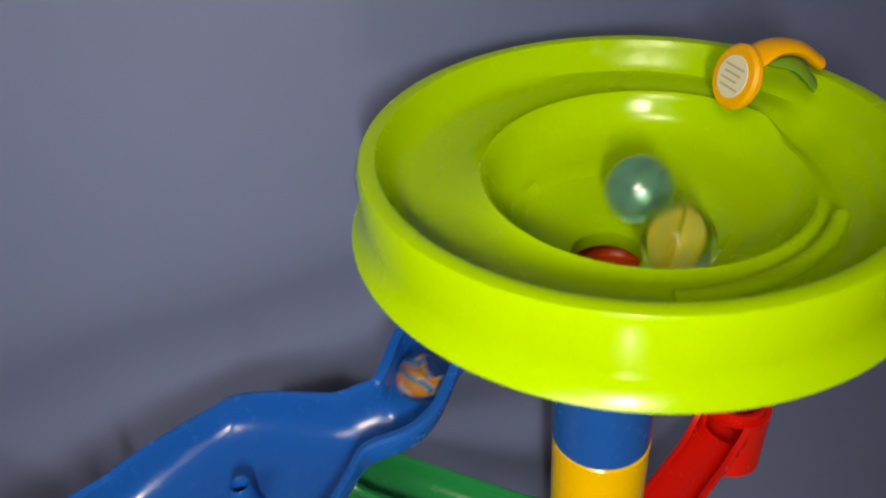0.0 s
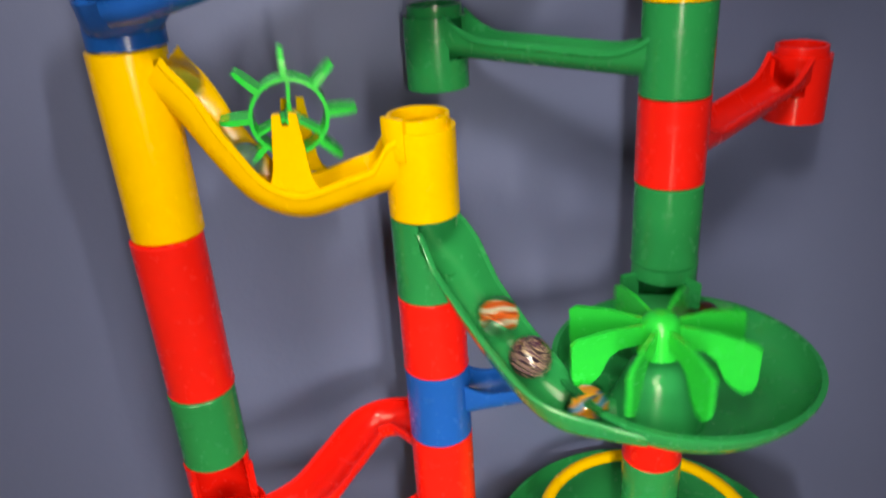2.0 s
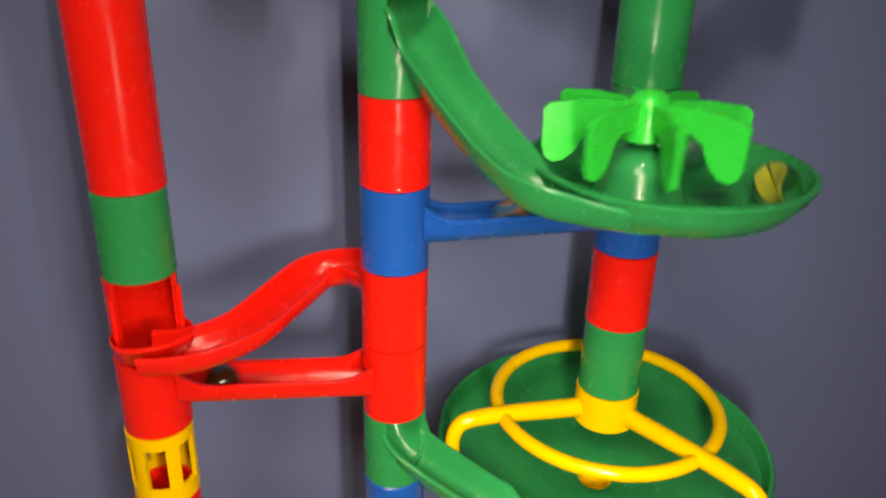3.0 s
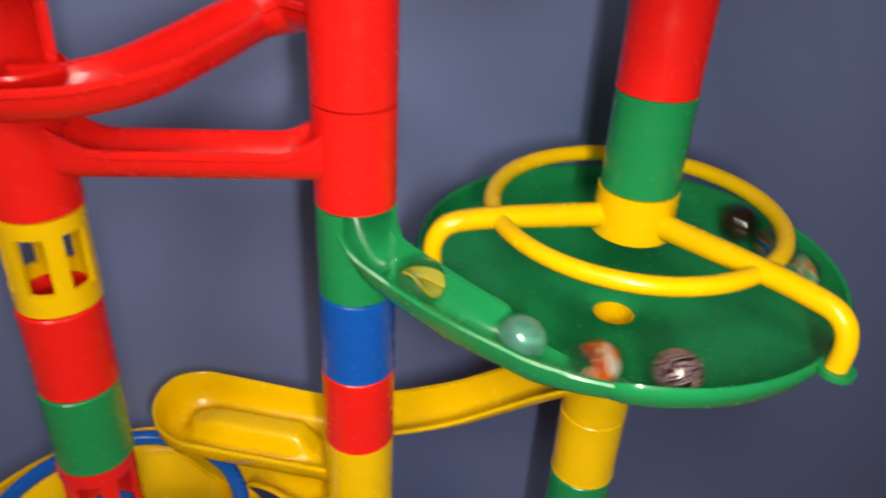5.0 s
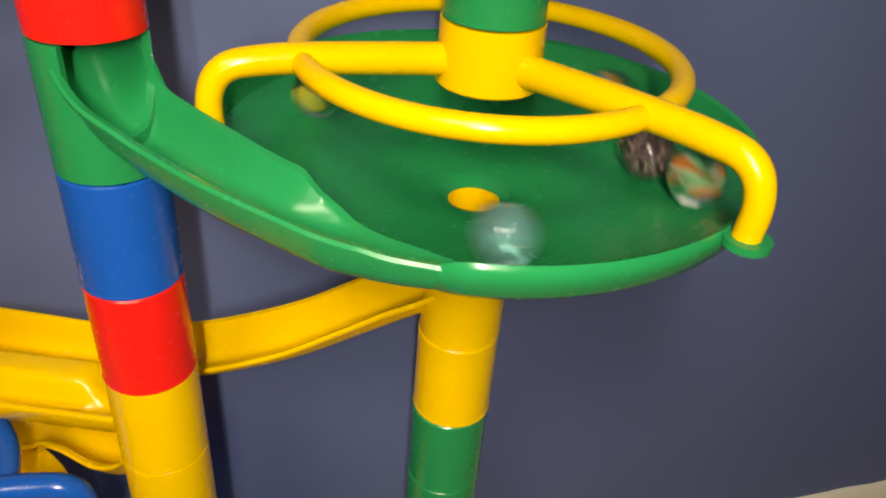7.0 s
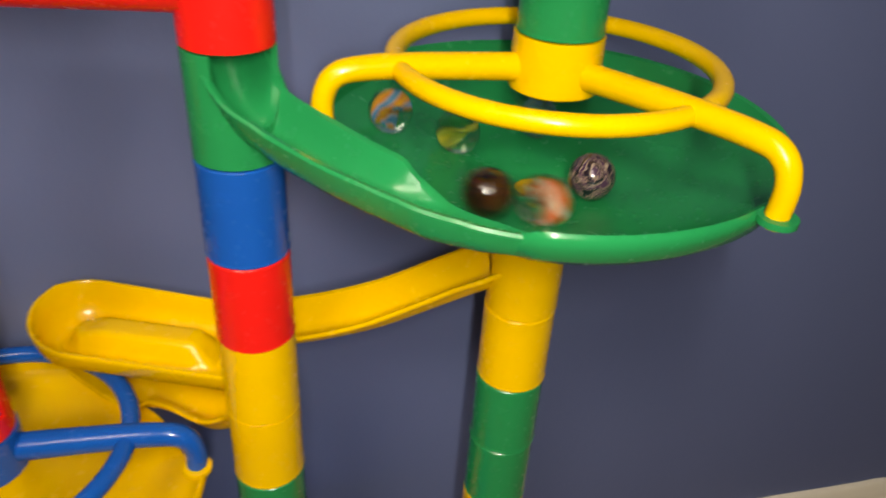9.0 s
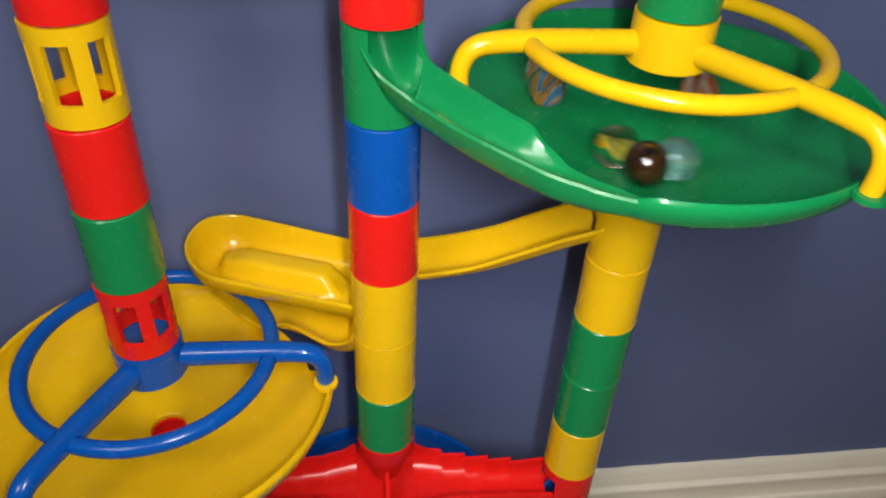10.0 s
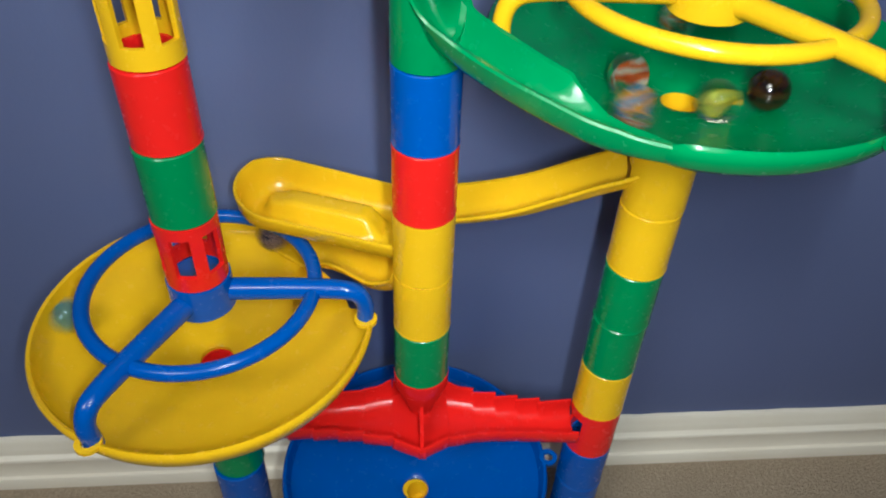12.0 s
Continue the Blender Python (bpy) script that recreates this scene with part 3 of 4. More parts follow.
def dip_ramp():
    m = at_joint("C", 0)
    ob = thing("dip_ramp", m, "yellow plastic dipping ramp with two wheel brackets", "marble ramp")
    ca, cb = axis("C", zj(0)), axis("B", zj(0))
    a = angle_of(cb - ca)
    part("inlet_collar", collar(2 * UNIT, a - 38, a + 38, (0.0590, 0.0700)), YELLOW, ob)
    pts = [rel(m, along(ca, cb, s, 0, TOP + z)) for s, z in ((0.04, 0.0590), (0.13, 0.0500), (0.23, 0.0318), (0.34, 0.0145), (0.46, 0.0060), (0.58, 0.0042), (0.73, 0.0085), (0.86, 0.0125), (0.95, 0.0140))]
    line = bezier(pts, 10)
    k = len(line) - 1
    channel = part("channel", sweep(line, [u_section(0.0118, float(np.interp(i / k, [0, 0.08, 0.20, 0.86, 0.93, 1], [0.0165, 0.0140, 0.0118, 0.0118, 0.0200, 0.0215]))) for i in range(k + 1)]), YELLOW, ob)
    cup = Matrix.Translation(rel(m, cb))
    bm = collar(UNIT, a + 180 - 38, a + 180 + 38, (0.0160, 0.0270))
    bmesh.ops.transform(bm, matrix=cup, verts=bm.verts)
    part("outlet_cup", bm, YELLOW, ob)
    for lo, hi, top in ((a + 180 - 66, a + 180 - 36, 0.0400), (a + 180 + 20, a + 180 + 66, 0.0425)):
        bm = lathe([(R_OUT - 0.0022, 0.0250), (R_OUT + 0.0010, 0.0262), (R_OUT + 0.0010, top - 0.0008), (R_OUT + 0.0004, top), (R_OUT - 0.0022, top)], 14, None, lo, hi)
        bmesh.ops.transform(bm, matrix=cup, verts=bm.verts)
        part("ear", bm, YELLOW, ob)
    bm = ring_top(0.0050, UNIT - 0.0006)
    bmesh.ops.transform(bm, matrix=cup, verts=bm.verts)
    part("ring", bm, YELLOW, ob)
    d = (cb - ca)
    d.z = 0
    d.normalize()
    n = Vector((-d.y, d.x, 0))
    w = rel(m, WHEEL_C)
    for sign in (-1, 1):
        p = w + n * sign * 0.0126
        bm = bmesh.new()
        outline = [(-0.0120, -0.0285), (0.0120, -0.0285), (0.0088, -0.0262), (0.0072, -0.0220), (0.0052, -0.002), (0.0046, 0.0030), (0.0016, 0.0034), (0.0014, -0.0016), (-0.0014, -0.0016), (-0.0016, 0.0034), (-0.0046, 0.0030), (-0.0052, -0.002), (-0.0072, -0.0190), (-0.0088, -0.0235)]
        for off in (-0.0008, 0.0008):
            bm.faces.new([bm.verts.new(p + d * x + n * off + Vector((0, 0, z))) for x, z in outline])
        bm.verts.ensure_lookup_table()
        k = len(outline)
        for j in range(k):
            bm.faces.new((bm.verts[j], bm.verts[(j + 1) % k], bm.verts[k + (j + 1) % k], bm.verts[k + j]))
        part("bracket", bm, YELLOW, channel)
    return ob


dip_ramp()
WHEEL_AXIS = angle_of(axis("B", 0) - axis("C", 0))


def paddle_wheel():
    """Wheel in its own space: axis along y, paddles round it in the xz plane."""
    ob = thing("paddle_wheel", Matrix.Translation(WHEEL_C), "bright green plastic paddle wheel with eight paddles", "paddle wheel")
    turn = Matrix.Rotation(radians(90), 4, "X")
    bm = lathe([(0.0138, -0.0070), (0.0153, -0.0070), (0.0153, 0.0070), (0.0138, 0.0070)], 56)
    bmesh.ops.transform(bm, matrix=turn, verts=bm.verts)
    part("rim", bm, BRIGHT, ob)
    bm = lathe([(0.0004, -0.0134), (0.0014, -0.0134), (0.0018, 0.0), (0.0014, 0.0134), (0.0004, 0.0134)], 14)
    bmesh.ops.transform(bm, matrix=turn, verts=bm.verts)
    part("axle", bm, BRIGHT, ob)
    for k in range(3):
        bm = box_bm(bmesh.new(), 0.0008, 0.0140, -0.0062, 0.0062, -0.0007, 0.0007)
        bmesh.ops.transform(bm, matrix=Matrix.Rotation(radians(120 * k + 20), 4, "Y"), verts=bm.verts)
        part("spoke", bm, BRIGHT, ob)
    for k in range(8):
        bm = box_bm(bmesh.new(), 0.0150, 0.0262, -0.0074, 0.0074, -0.0012, 0.0012)
        bmesh.ops.subdivide_edges(bm, edges=[e for e in bm.edges if abs(e.verts[0].co.x - e.verts[1].co.x) > 0.005], cuts=5)
        for v in bm.verts:
            f = max(0.0, (v.co.x - 0.0195) / 0.0067)
            v.co.y *= 1 - 0.32 * f ** 3
            v.co.z *= 1 - 0.35 * f
        bmesh.ops.transform(bm, matrix=Matrix.Rotation(radians(45 * k), 4, "Y"), verts=bm.verts)
        part("paddle", bm, BRIGHT, ob)
    return ob


WHEEL = paddle_wheel()

# spinner bowl between towers B and A
SPIN_C = Vector((0.0325, 0.1090, 0.5635))
DOME_C = Vector((0.0215, 0.0930, 0.5635))


def spinner_bowl():
    m = at_joint("B", 1)
    ob = thing("spinner_bowl", m, "green plastic ramp that widens into a round spinner bowl", "marble bowl")
    c = rel(m, SPIN_C)
    a = angle_of((0.8, -0.6))
    part("inlet_collar", mouth_collar(a), GREEN, ob)
    pts = bezier([rel(m, p) for p in ((-0.0788, 0.1327, 0.6240), (-0.0718, 0.1275, 0.6130), (-0.0600, 0.1190, 0.6050), (-0.0492, 0.1070, 0.5945), (-0.0315, 0.0912, 0.5795), (-0.0143, 0.0787, 0.5695), (0.0030, 0.0762, 0.5662), (0.0180, 0.0745, 0.5652))], 8)
    k = len(pts) - 1
    part("channel", sweep(pts, [scoop_section(float(np.interp(i / k * 7, [0, 1, 2, 3], [0.0085, 0.0118, 0.0125, 0.0115])), float(np.interp(i / k, [0, 0.14, 0.24, 0.34, 0.65, 0.83, 1], [0.007, 0.0170, 0.018, 0.0125, 0.0105, 0.0050, 0.0010])), float(np.interp(i / k, [0, 0.14, 0.24, 0.34, 0.74, 1], [0.007, 0.0170, 0.018, 0.0120, 0.0110, 0.0085])), power=3.2, skirt=float(np.interp(i / k, [0.28, 0.45], [0.0, 0.0035]) * float(np.interp(i / k, [0.75, 1], [1, 0])))) for i in range(k + 1)], upright=True), GREEN, ob)
    prof = [(0.0, -0.0022), (0.030, -0.0024), (0.043, 0.0020), (0.0490, 0.0090), (0.0502, 0.0130), (0.0512, 0.0132), (0.0514, 0.0146), (0.0492, 0.0149), (0.0474, 0.0100), (0.0420, 0.0040), (0.0300, 0.0), (0.0, 0.0)]
    bm = lathe(prof, 72)
    bmesh.ops.transform(bm, matrix=Matrix.Translation(c), verts=bm.verts)
    bmesh.ops.remove_doubles(bm, verts=bm.verts, dist=1e-6)
    dome = lathe([(0.0, -0.0008), (0.0200, -0.0008), (0.0185, 0.0020), (0.0150, 0.0090), (0.0125, 0.0165), (0.0100, 0.0210), (0.0060, 0.0232), (0.0, 0.0236)], 48)
    bmesh.ops.transform(dome, matrix=Matrix.Translation(rel(m, DOME_C)), verts=dome.verts)
    bmesh.ops.remove_doubles(dome, verts=dome.verts, dist=1e-6)
    part("dome", dome, GREEN, ob)
    part("bowl", bm, GREEN, ob)
    ca = rel(m, axis("A", zj(2)))
    bm = collar(UNIT, -150, -50, (0.008, 0.030))
    bmesh.ops.transform(bm, matrix=Matrix.Translation(ca), verts=bm.verts)
    outlet = part("outlet_collar", bm, GREEN, ob)
    for ang in (-150, -50):
        p = ca + Vector((math.cos(radians(ang)), math.sin(radians(ang)), 0)) * (R_OUT + 0.003)
        bm = box_bm(bmesh.new(), -0.0045, 0.0045, -0.0009, 0.0009, 0.006, 0.033, 0.0006)
        bmesh.ops.transform(bm, matrix=Matrix.Translation(p) @ Matrix.Rotation(radians(ang), 4, "Z"), verts=bm.verts)
        part("ear", bm, GREEN, outlet)


spinner_bowl()


def spinner():
    ob = thing("spinner", Matrix.Translation(DOME_C + Vector((0, 0, 0.0225))), "bright green plastic spinner with eight drooping blades", "spinner")
    prof = [(0.0, 0.0205), (0.0040, 0.0200), (0.0066, 0.0180), (0.0074, 0.0150), (0.0074, 0.0110), (0.0085, 0.0040), (0.0070, 0.0040), (0.0060, 0.0100), (0.0, 0.0110)]
    bm = lathe(prof, 36)
    bmesh.ops.remove_doubles(bm, verts=bm.verts, dist=1e-6)
    part("hub", bm, BRIGHT, ob)
    outline = [(0.0065, 0.0165), (0.0200, 0.0170), (0.0330, 0.0155), (0.0352, 0.0135), (0.0350, 0.0010), (0.0338, -0.0030), (0.0310, -0.0048), (0.0275, -0.0040), (0.0240, -0.0010), (0.0205, 0.0060), (0.0165, 0.0085), (0.0065, 0.0090)]
    for k in range(8):
        bm = bmesh.new()
        for off in (-0.0009, 0.0009):
            bm.faces.new([bm.verts.new((x, off, z)) for x, z in outline])
        bm.verts.ensure_lookup_table()
        n = len(outline)
        for j in range(n):
            bm.faces.new((bm.verts[j], bm.verts[(j + 1) % n], bm.verts[n + (j + 1) % n], bm.verts[n + j]))
        bmesh.ops.transform(bm, matrix=Matrix.Rotation(radians(45 * k), 4, "Z"), verts=bm.verts)
        part("blade", bm, BRIGHT, ob)
    return ob


SPINNER = spinner()


def link_gutter(colour, from_tower, to_tower, n, label, z0, z1, collars=True, group=""):
    """A straight gutter between two neighbouring towers at the same storey."""
    m = at_joint(to_tower, n + 1)
    mat = COLOURS[colour]
    ob = thing("link_gutter", m, label, "marble ramp", group)
    pa, pb = axis(from_tower, zj(n + 1)), axis(to_tower, zj(n + 1))
    a = angle_of(pa - pb)
    part("collar", collar(UNIT, a - 36, a + 36, (z1 + 0.001, z1 + 0.0150)), mat, ob)
    bm = collar(UNIT, a + 180 - 36, a + 180 + 36, (z0 + 0.001, z0 + 0.0150))
    bmesh.ops.transform(bm, matrix=Matrix.Translation(rel(m, pa)), verts=bm.verts)
    part("collar", bm, mat, ob)
    pts = [rel(m, along(pa, pb, s, 0, zj(n + 1) + z0 + (z1 - z0) * s)) for s in (0.105, 0.5, 0.895)]
    part("gutter", flared_gutter(pts, 0.0100, 0.0106, (0.0185, 0.0185), 0.20), mat, ob)
    return ob


link_gutter("blue", "A", "B", 2, "blue plastic gutter linking two tube towers under the spinner bowl", 0.0140, 0.0110)
link_gutter("red", "C", "B", 4, "straight red plastic gutter linking two tube towers", 0.0130, 0.0100)


# red S-shaped ramp from tower B to tower C
S_RAMP = bezier([(-0.0760, 0.1330, 0.5000), (-0.0860, 0.1430, 0.4990), (-0.0980, 0.1510, 0.4975), (-0.1130, 0.1480, 0.4940), (-0.1225, 0.1260, 0.4895), (-0.1310, 0.1035, 0.4862), (-0.1450, 0.0890, 0.4840), (-0.1570, 0.0835, 0.4832), (-0.1660, 0.0815, 0.4830)], 8)


def s_ramp():
    m = at_joint("B", 4)
    ob = thing("s_ramp", m, "red plastic S-shaped ramp ending in a landing cup", "marble ramp")
    a = angle_of(axis("C", 0) - axis("B", 0))
    part("inlet_collar", collar(UNIT, 100, 168, (0.0165, 0.0270)), RED, ob)
    pts = [rel(m, p) for p in S_RAMP]
    part("channel", sweep(pts, [u_section(0.0114, 0.0110, n=14)] * len(pts)), RED, ob)
    add_cup(ob, RED, Matrix.Translation(rel(m, axis("C", zj(4)))), -50, 0.0050, UNIT)


s_ramp()


# dishes with cages
def dish_profile(r=0.0830):
    return [(0.0085, 0.0), (0.0110, 0.0016), (0.0150, 0.0022), (0.030, 0.0052), (0.055, 0.0115), (r - 0.009, 0.0185), (r - 0.0045, 0.0215), (r - 0.0028, 0.0270), (r - 0.0022, 0.0290), (r - 0.0008, 0.0298), (r, 0.0288), (r + 0.0004, 0.0272),
            (r, 0.0252), (r - 0.0020, 0.0206), (r - 0.0062, 0.0168), (0.055, 0.0095), (0.030, 0.0032), (0.0150, 0.0), (0.0140, -0.0165), (0.0122, -0.0165), (0.0122, -0.0030), (0.0085, -0.0022)]


def dish(colour, cage_colour, tower, hub_joint, inlet_tower, label, cage_label, arms, reach=(0.084, 0.084, 0.084), ramp=True, z_hole=None, shift=(0, 0, 0), depth=0.056, drop=0.0, mouth_lift=0.0, thick=1.0):
    mat, cmat = COLOURS[colour], COLOURS[cage_colour] if cage_colour else None
    top = zj(hub_joint)
    c = axis(tower, top - depth if z_hole is None else z_hole) + Vector(shift)
    m = Matrix.Translation(c)
    ob = thing("swirl_dish", m, label, "marble dish", "swirl dishes")
    notch = angle_of(axis(inlet_tower, c.z) - c) + 34

    def cut_rim(a, r, z):
        """The rim gives way to the inlet ramp where the ramp joins the dish."""
        d = abs((a - notch + 180) % 360 - 180)
        f = float(np.interp(d, [20, 36], [1, 0])) if ramp and r > 0.06 else 0.0
        return (-f * max(0.0, r - 0.0720), -f * max(0.0, z - 0.0168))
    more = depth - 0.056
    prof = [(r, z * (1 + more / 0.0298) if z > 0 else z) for r, z in dish_profile()]
    pan = part("dish", lathe(prof, 180, offset=cut_rim), mat, ob)
    for k in range(3):
        if ramp and abs((arms[k] - notch - 8 + 180) % 360 - 180) < 40:
            continue
        a = radians(arms[k])
        u = Vector((math.cos(a), math.sin(a), 0))
        bm = lathe([(0.0030, 0.0), (0.0058, 0.0), (0.0058, 0.0020), (0.0030, 0.0020)], 20)
        bmesh.ops.transform(bm, matrix=Matrix.Translation(u * (reach[k] + 0.001) + Vector((0, 0, 0.0275 + more))), verts=bm.verts)
        part("tab", bm, mat, pan)
    if ramp:
        pb = axis(inlet_tower, c.z)
        base = angle_of(pb - c)
        part_at = rel(m, axis(inlet_tower, zj(hub_joint + 1)))
        a = base + 180 - 58
        bm = mouth_collar(a)
        bmesh.ops.transform(bm, matrix=Matrix.Translation(part_at), verts=bm.verts)
        part("inlet_collar", bm, mat, ob)

        def polar(r, deg, z):
            return Vector((r * math.cos(radians(deg)), r * math.sin(radians(deg)), z + more))
        part_at = part_at + Vector((0, 0, mouth_lift))
        z0 = part_at.z
        way = Vector((math.cos(radians(a)), math.sin(radians(a)), 0))
        pts = bezier([part_at - way * 0.0085 + Vector((0, 0, 0.0290)), Vector((part_at.x, part_at.y, z0 + 0.0172)), part_at + Vector((math.cos(radians(a)), math.sin(radians(a)), 0)) * 0.0115 + Vector((0, 0, 0.0105)), polar(0.0905, base + 13, 0.0265), polar(0.0810, base + 26, 0.0228), polar(0.0745, base + 40, 0.0198), polar(0.0728, base + 55, 0.0182), polar(0.0780, base + 78, 0.0200)], 8)
        k = len(pts) - 1
        secs = []
        for i in range(k + 1):
            q = i / k * 7
            w = float(np.interp(q, [0, 1, 2, 3, 5.4, 6.2, 7], [0.0086, 0.0118, 0.0126, 0.0116, 0.0106, 0.0090, 0.0030]))
            near = float(np.interp(q, [0, 1, 1.6, 2.2, 3, 4.5, 6, 7], [0.0070, 0.0178, 0.0185, 0.0140, 0.0112, 0.0108, 0.0100, 0.0055]))
            far = float(np.interp(q, [0, 1, 1.6, 2.2, 3, 4.6, 4.85, 5.4, 7], [0.0070, 0.0178, 0.0165, 0.0122, 0.0108, 0.0104, 0.0062, 0.0014, 0.0004]))
            secs.append(scoop_section(w, far, near, skirt=float(np.interp(q, [1.9, 3.0, 5.6, 6.6, 7], [0.0, 0.0055, 0.0060, 0.0025, 0.0010]))))
        part("inlet_ramp", sweep(pts, secs, upright=True), mat, ob)
    if cage_colour:
        cage = thing("dish_cage", Matrix.Translation(axis(tower, top)), cage_label, "cage", "dish cages")
        part("hub", lathe([(R_IN, -0.0190), (0.0150, -0.0190), (0.0156, -0.0184), (0.0152, -0.0004), (R_IN, -0.0004)], 48), cmat, cage)
        ring = [Vector((0.0545 * math.cos(2 * math.pi * i / 72), 0.0545 * math.sin(2 * math.pi * i / 72), -0.0078 - drop)) for i in range(72)]
        part("ring", sweep(ring, [circle_section(0.0034 * (1 + 0.5 * (thick - 1)), 12)] * 72, closed=True), cmat, cage)
        for k in range(3):
            a = radians(arms[k])
            u = Vector((math.cos(a), math.sin(a), 0))
            pts = [u * r + Vector((0, 0, z - drop)) for r, z in ((0.0140, -0.0090), (0.045, -0.0075), (reach[k] - 0.0150, -0.0072), (reach[k] - 0.0040, -0.0092), (reach[k] + 0.0004, -0.0170), (reach[k], -0.0300))]
            line = bezier(pts, 8)
            part("arm", sweep(line, [circle_section(thick * (0.0048 - 0.0012 * min(1, i / len(line) * 1.3)), 12) for i in range(len(line))], up=Vector((-u.y, u.x, 0))), cmat, cage)


dish("green", "yellow", "A", 5, "B", "large round green plastic swirl dish with a ramp along its rim", "yellow plastic cage with ring and three bent arms over a dish", (-43, 203, 80), (0.0865, 0.0785, 0.0830), z_hole=zj(5) - 0.056 - LIFT_A, drop=LIFT_A)
dish("yellow", "blue", "C", 9, "B", "large round yellow plastic swirl dish with a ramp along its rim", "blue plastic cage with ring and three bent arms over a dish", (15, -97, 134), (0.0785, 0.0815, 0.0830), depth=0.0605, mouth_lift=0.0080, drop=0.0012, thick=1.2)
dish("blue", None, "B", 12, "A", "large round blue plastic swirl dish at the foot", "", (20, 140, 260), ramp=False, z_hole=0.100, shift=(-0.0025, 0, 0))


# windowed tubes
def window_tube(colour, tower, n):
    mat = COLOURS[colour]
    ob = thing("windowed_tube", at_joint(tower, n + 1), f"{colour} plastic tube with tall slot windows", "tube", "windowed tubes")
    part("lower_band", lathe([(R_IN, 0.0004), (R_OUT, 0.0004), (R_OUT, 0.009), (R_IN, 0.009)], 48), mat, ob)
    part("upper_band", lathe([(R_IN, 0.031), (R_OUT, 0.031), (R_OUT, UNIT - 0.0004), (R_IN, UNIT - 0.0004)], 48), mat, ob)
    for k in range(6):
        part("bar", lathe([(R_IN, 0.009), (R_OUT, 0.009), (R_OUT, 0.031), (R_IN, 0.031)], 6, None, 60 * k + 5, 60 * k + 29), mat, ob)


window_tube("yellow", "C", 5)
window_tube("red", "C", 8)


# yellow scoop ramp from tower A round behind tower B and back into tower B
def scoop_ramp():
    m = at_joint("B", 9)
    ob = thing("scoop_ramp", m, "long curved yellow plastic ramp with a turning scoop", "marble ramp")
    pa, pb = axis("A", zj(8)), axis("B", zj(9))
    bm = collar(UNIT, 150, 205, (0.0080, 0.0210))
    bmesh.ops.transform(bm, matrix=Matrix.Translation(rel(m, pa)), verts=bm.verts)
    part("inlet_collar", bm, YELLOW, ob)
    part("outlet_collar", collar(UNIT, 135, 205, (0.0100, 0.0240)), YELLOW, ob)
    bm = lathe([(0.0070, -0.001), (0.0118, -0.001), (0.0118, 0.0145), (0.0078, 0.0150)], 32)
    bmesh.ops.transform(bm, matrix=Matrix.Translation(rel(m, axis("A", zj(7)))), verts=bm.verts)
    part("socket", bm, YELLOW, ob)
    pts = [rel(m, p) for p in ((0.0240, 0.1622, 0.3500), (0.0120, 0.1632, 0.3420), (-0.0050, 0.1652, 0.3305), (-0.0320, 0.1665, 0.3140), (-0.0650, 0.1645, 0.3025), (-0.0920, 0.1612, 0.2992))]
    line = bezier(pts, 10)
    part("channel", sweep(line, [scoop_section(0.0116, 0.0076, 0.0128)] * len(line)), YELLOW, ob)

    # turning pan: a stadium with a raised island in its middle
    left, right = Vector((-0.1555, 0.1492, 0)), Vector((-0.0850, 0.1475, 0))
    stations = [(right.lerp(left, i / 16), 90.0) for i in range(16)] + [(left, 90.0 + 180.0 * i / 24) for i in range(25)] + [(left.lerp(right, i / 16), 270.0) for i in range(1, 17)]
    bm = bmesh.new()
    rings = []
    for c, deg in stations:
        d = Vector((math.cos(radians(deg)), math.sin(radians(deg)), 0))
        rise = 0.0115 * float(np.interp(c.x, [-0.1555, -0.150, -0.106, -0.098], [0.80, 1, 1, 0]))
        wall = float(np.interp(deg, [90, 150, 200, 270], [0.0165, 0.0200, 0.0175, 0.0125]))
        if deg == 90:
            wall = float(np.interp(c.x, [-0.1555, -0.100], [0.0165, 0.0140]))
        prof = [(0.0, rise), (0.0030, rise), (0.0050, rise * 0.97), (0.0066, rise * 0.80), (0.0080, rise * 0.45), (0.0095, rise * 0.14), (0.0115, 0.0003), (0.0140, 0.0002), (0.0165, 0.0016), (0.0188, 0.0046), (0.0204, 0.0088), (0.0213, wall - 0.0008),
                (0.0219, wall), (0.0230, wall), (0.0234, wall - 0.0008), (0.0230, wall - 0.0024), (0.0222, 0.0075), (0.0200, 0.0022), (0.0165, -0.0010), (0.0120, -0.0020), (0.0, -0.0020)]
        rings.append([bm.verts.new(rel(m, c + d * r + Vector((0, 0, 0.2972 + z)))) for r, z in prof])
    for p, q in zip(rings, rings[1:]):
        for j in range(len(p) - 1):
            bm.faces.new((p[j], q[j], q[j + 1], p[j + 1]))
    bmesh.ops.remove_doubles(bm, verts=bm.verts, dist=1e-6)
    part("turning_pan", bm, YELLOW, ob, angle=50)


scoop_ramp()


# red stepped bridge
def sides(tower, s):
    """Wall heights of the bridge, left and right as one leaves its middle: the far wall climbs to the hopper."""
    far = 0.0135 + 0.0150 * max(0.0, 1 - abs(s) / 0.22)
    return (far, 0.0135) if tower == "A" else (0.0135, far)


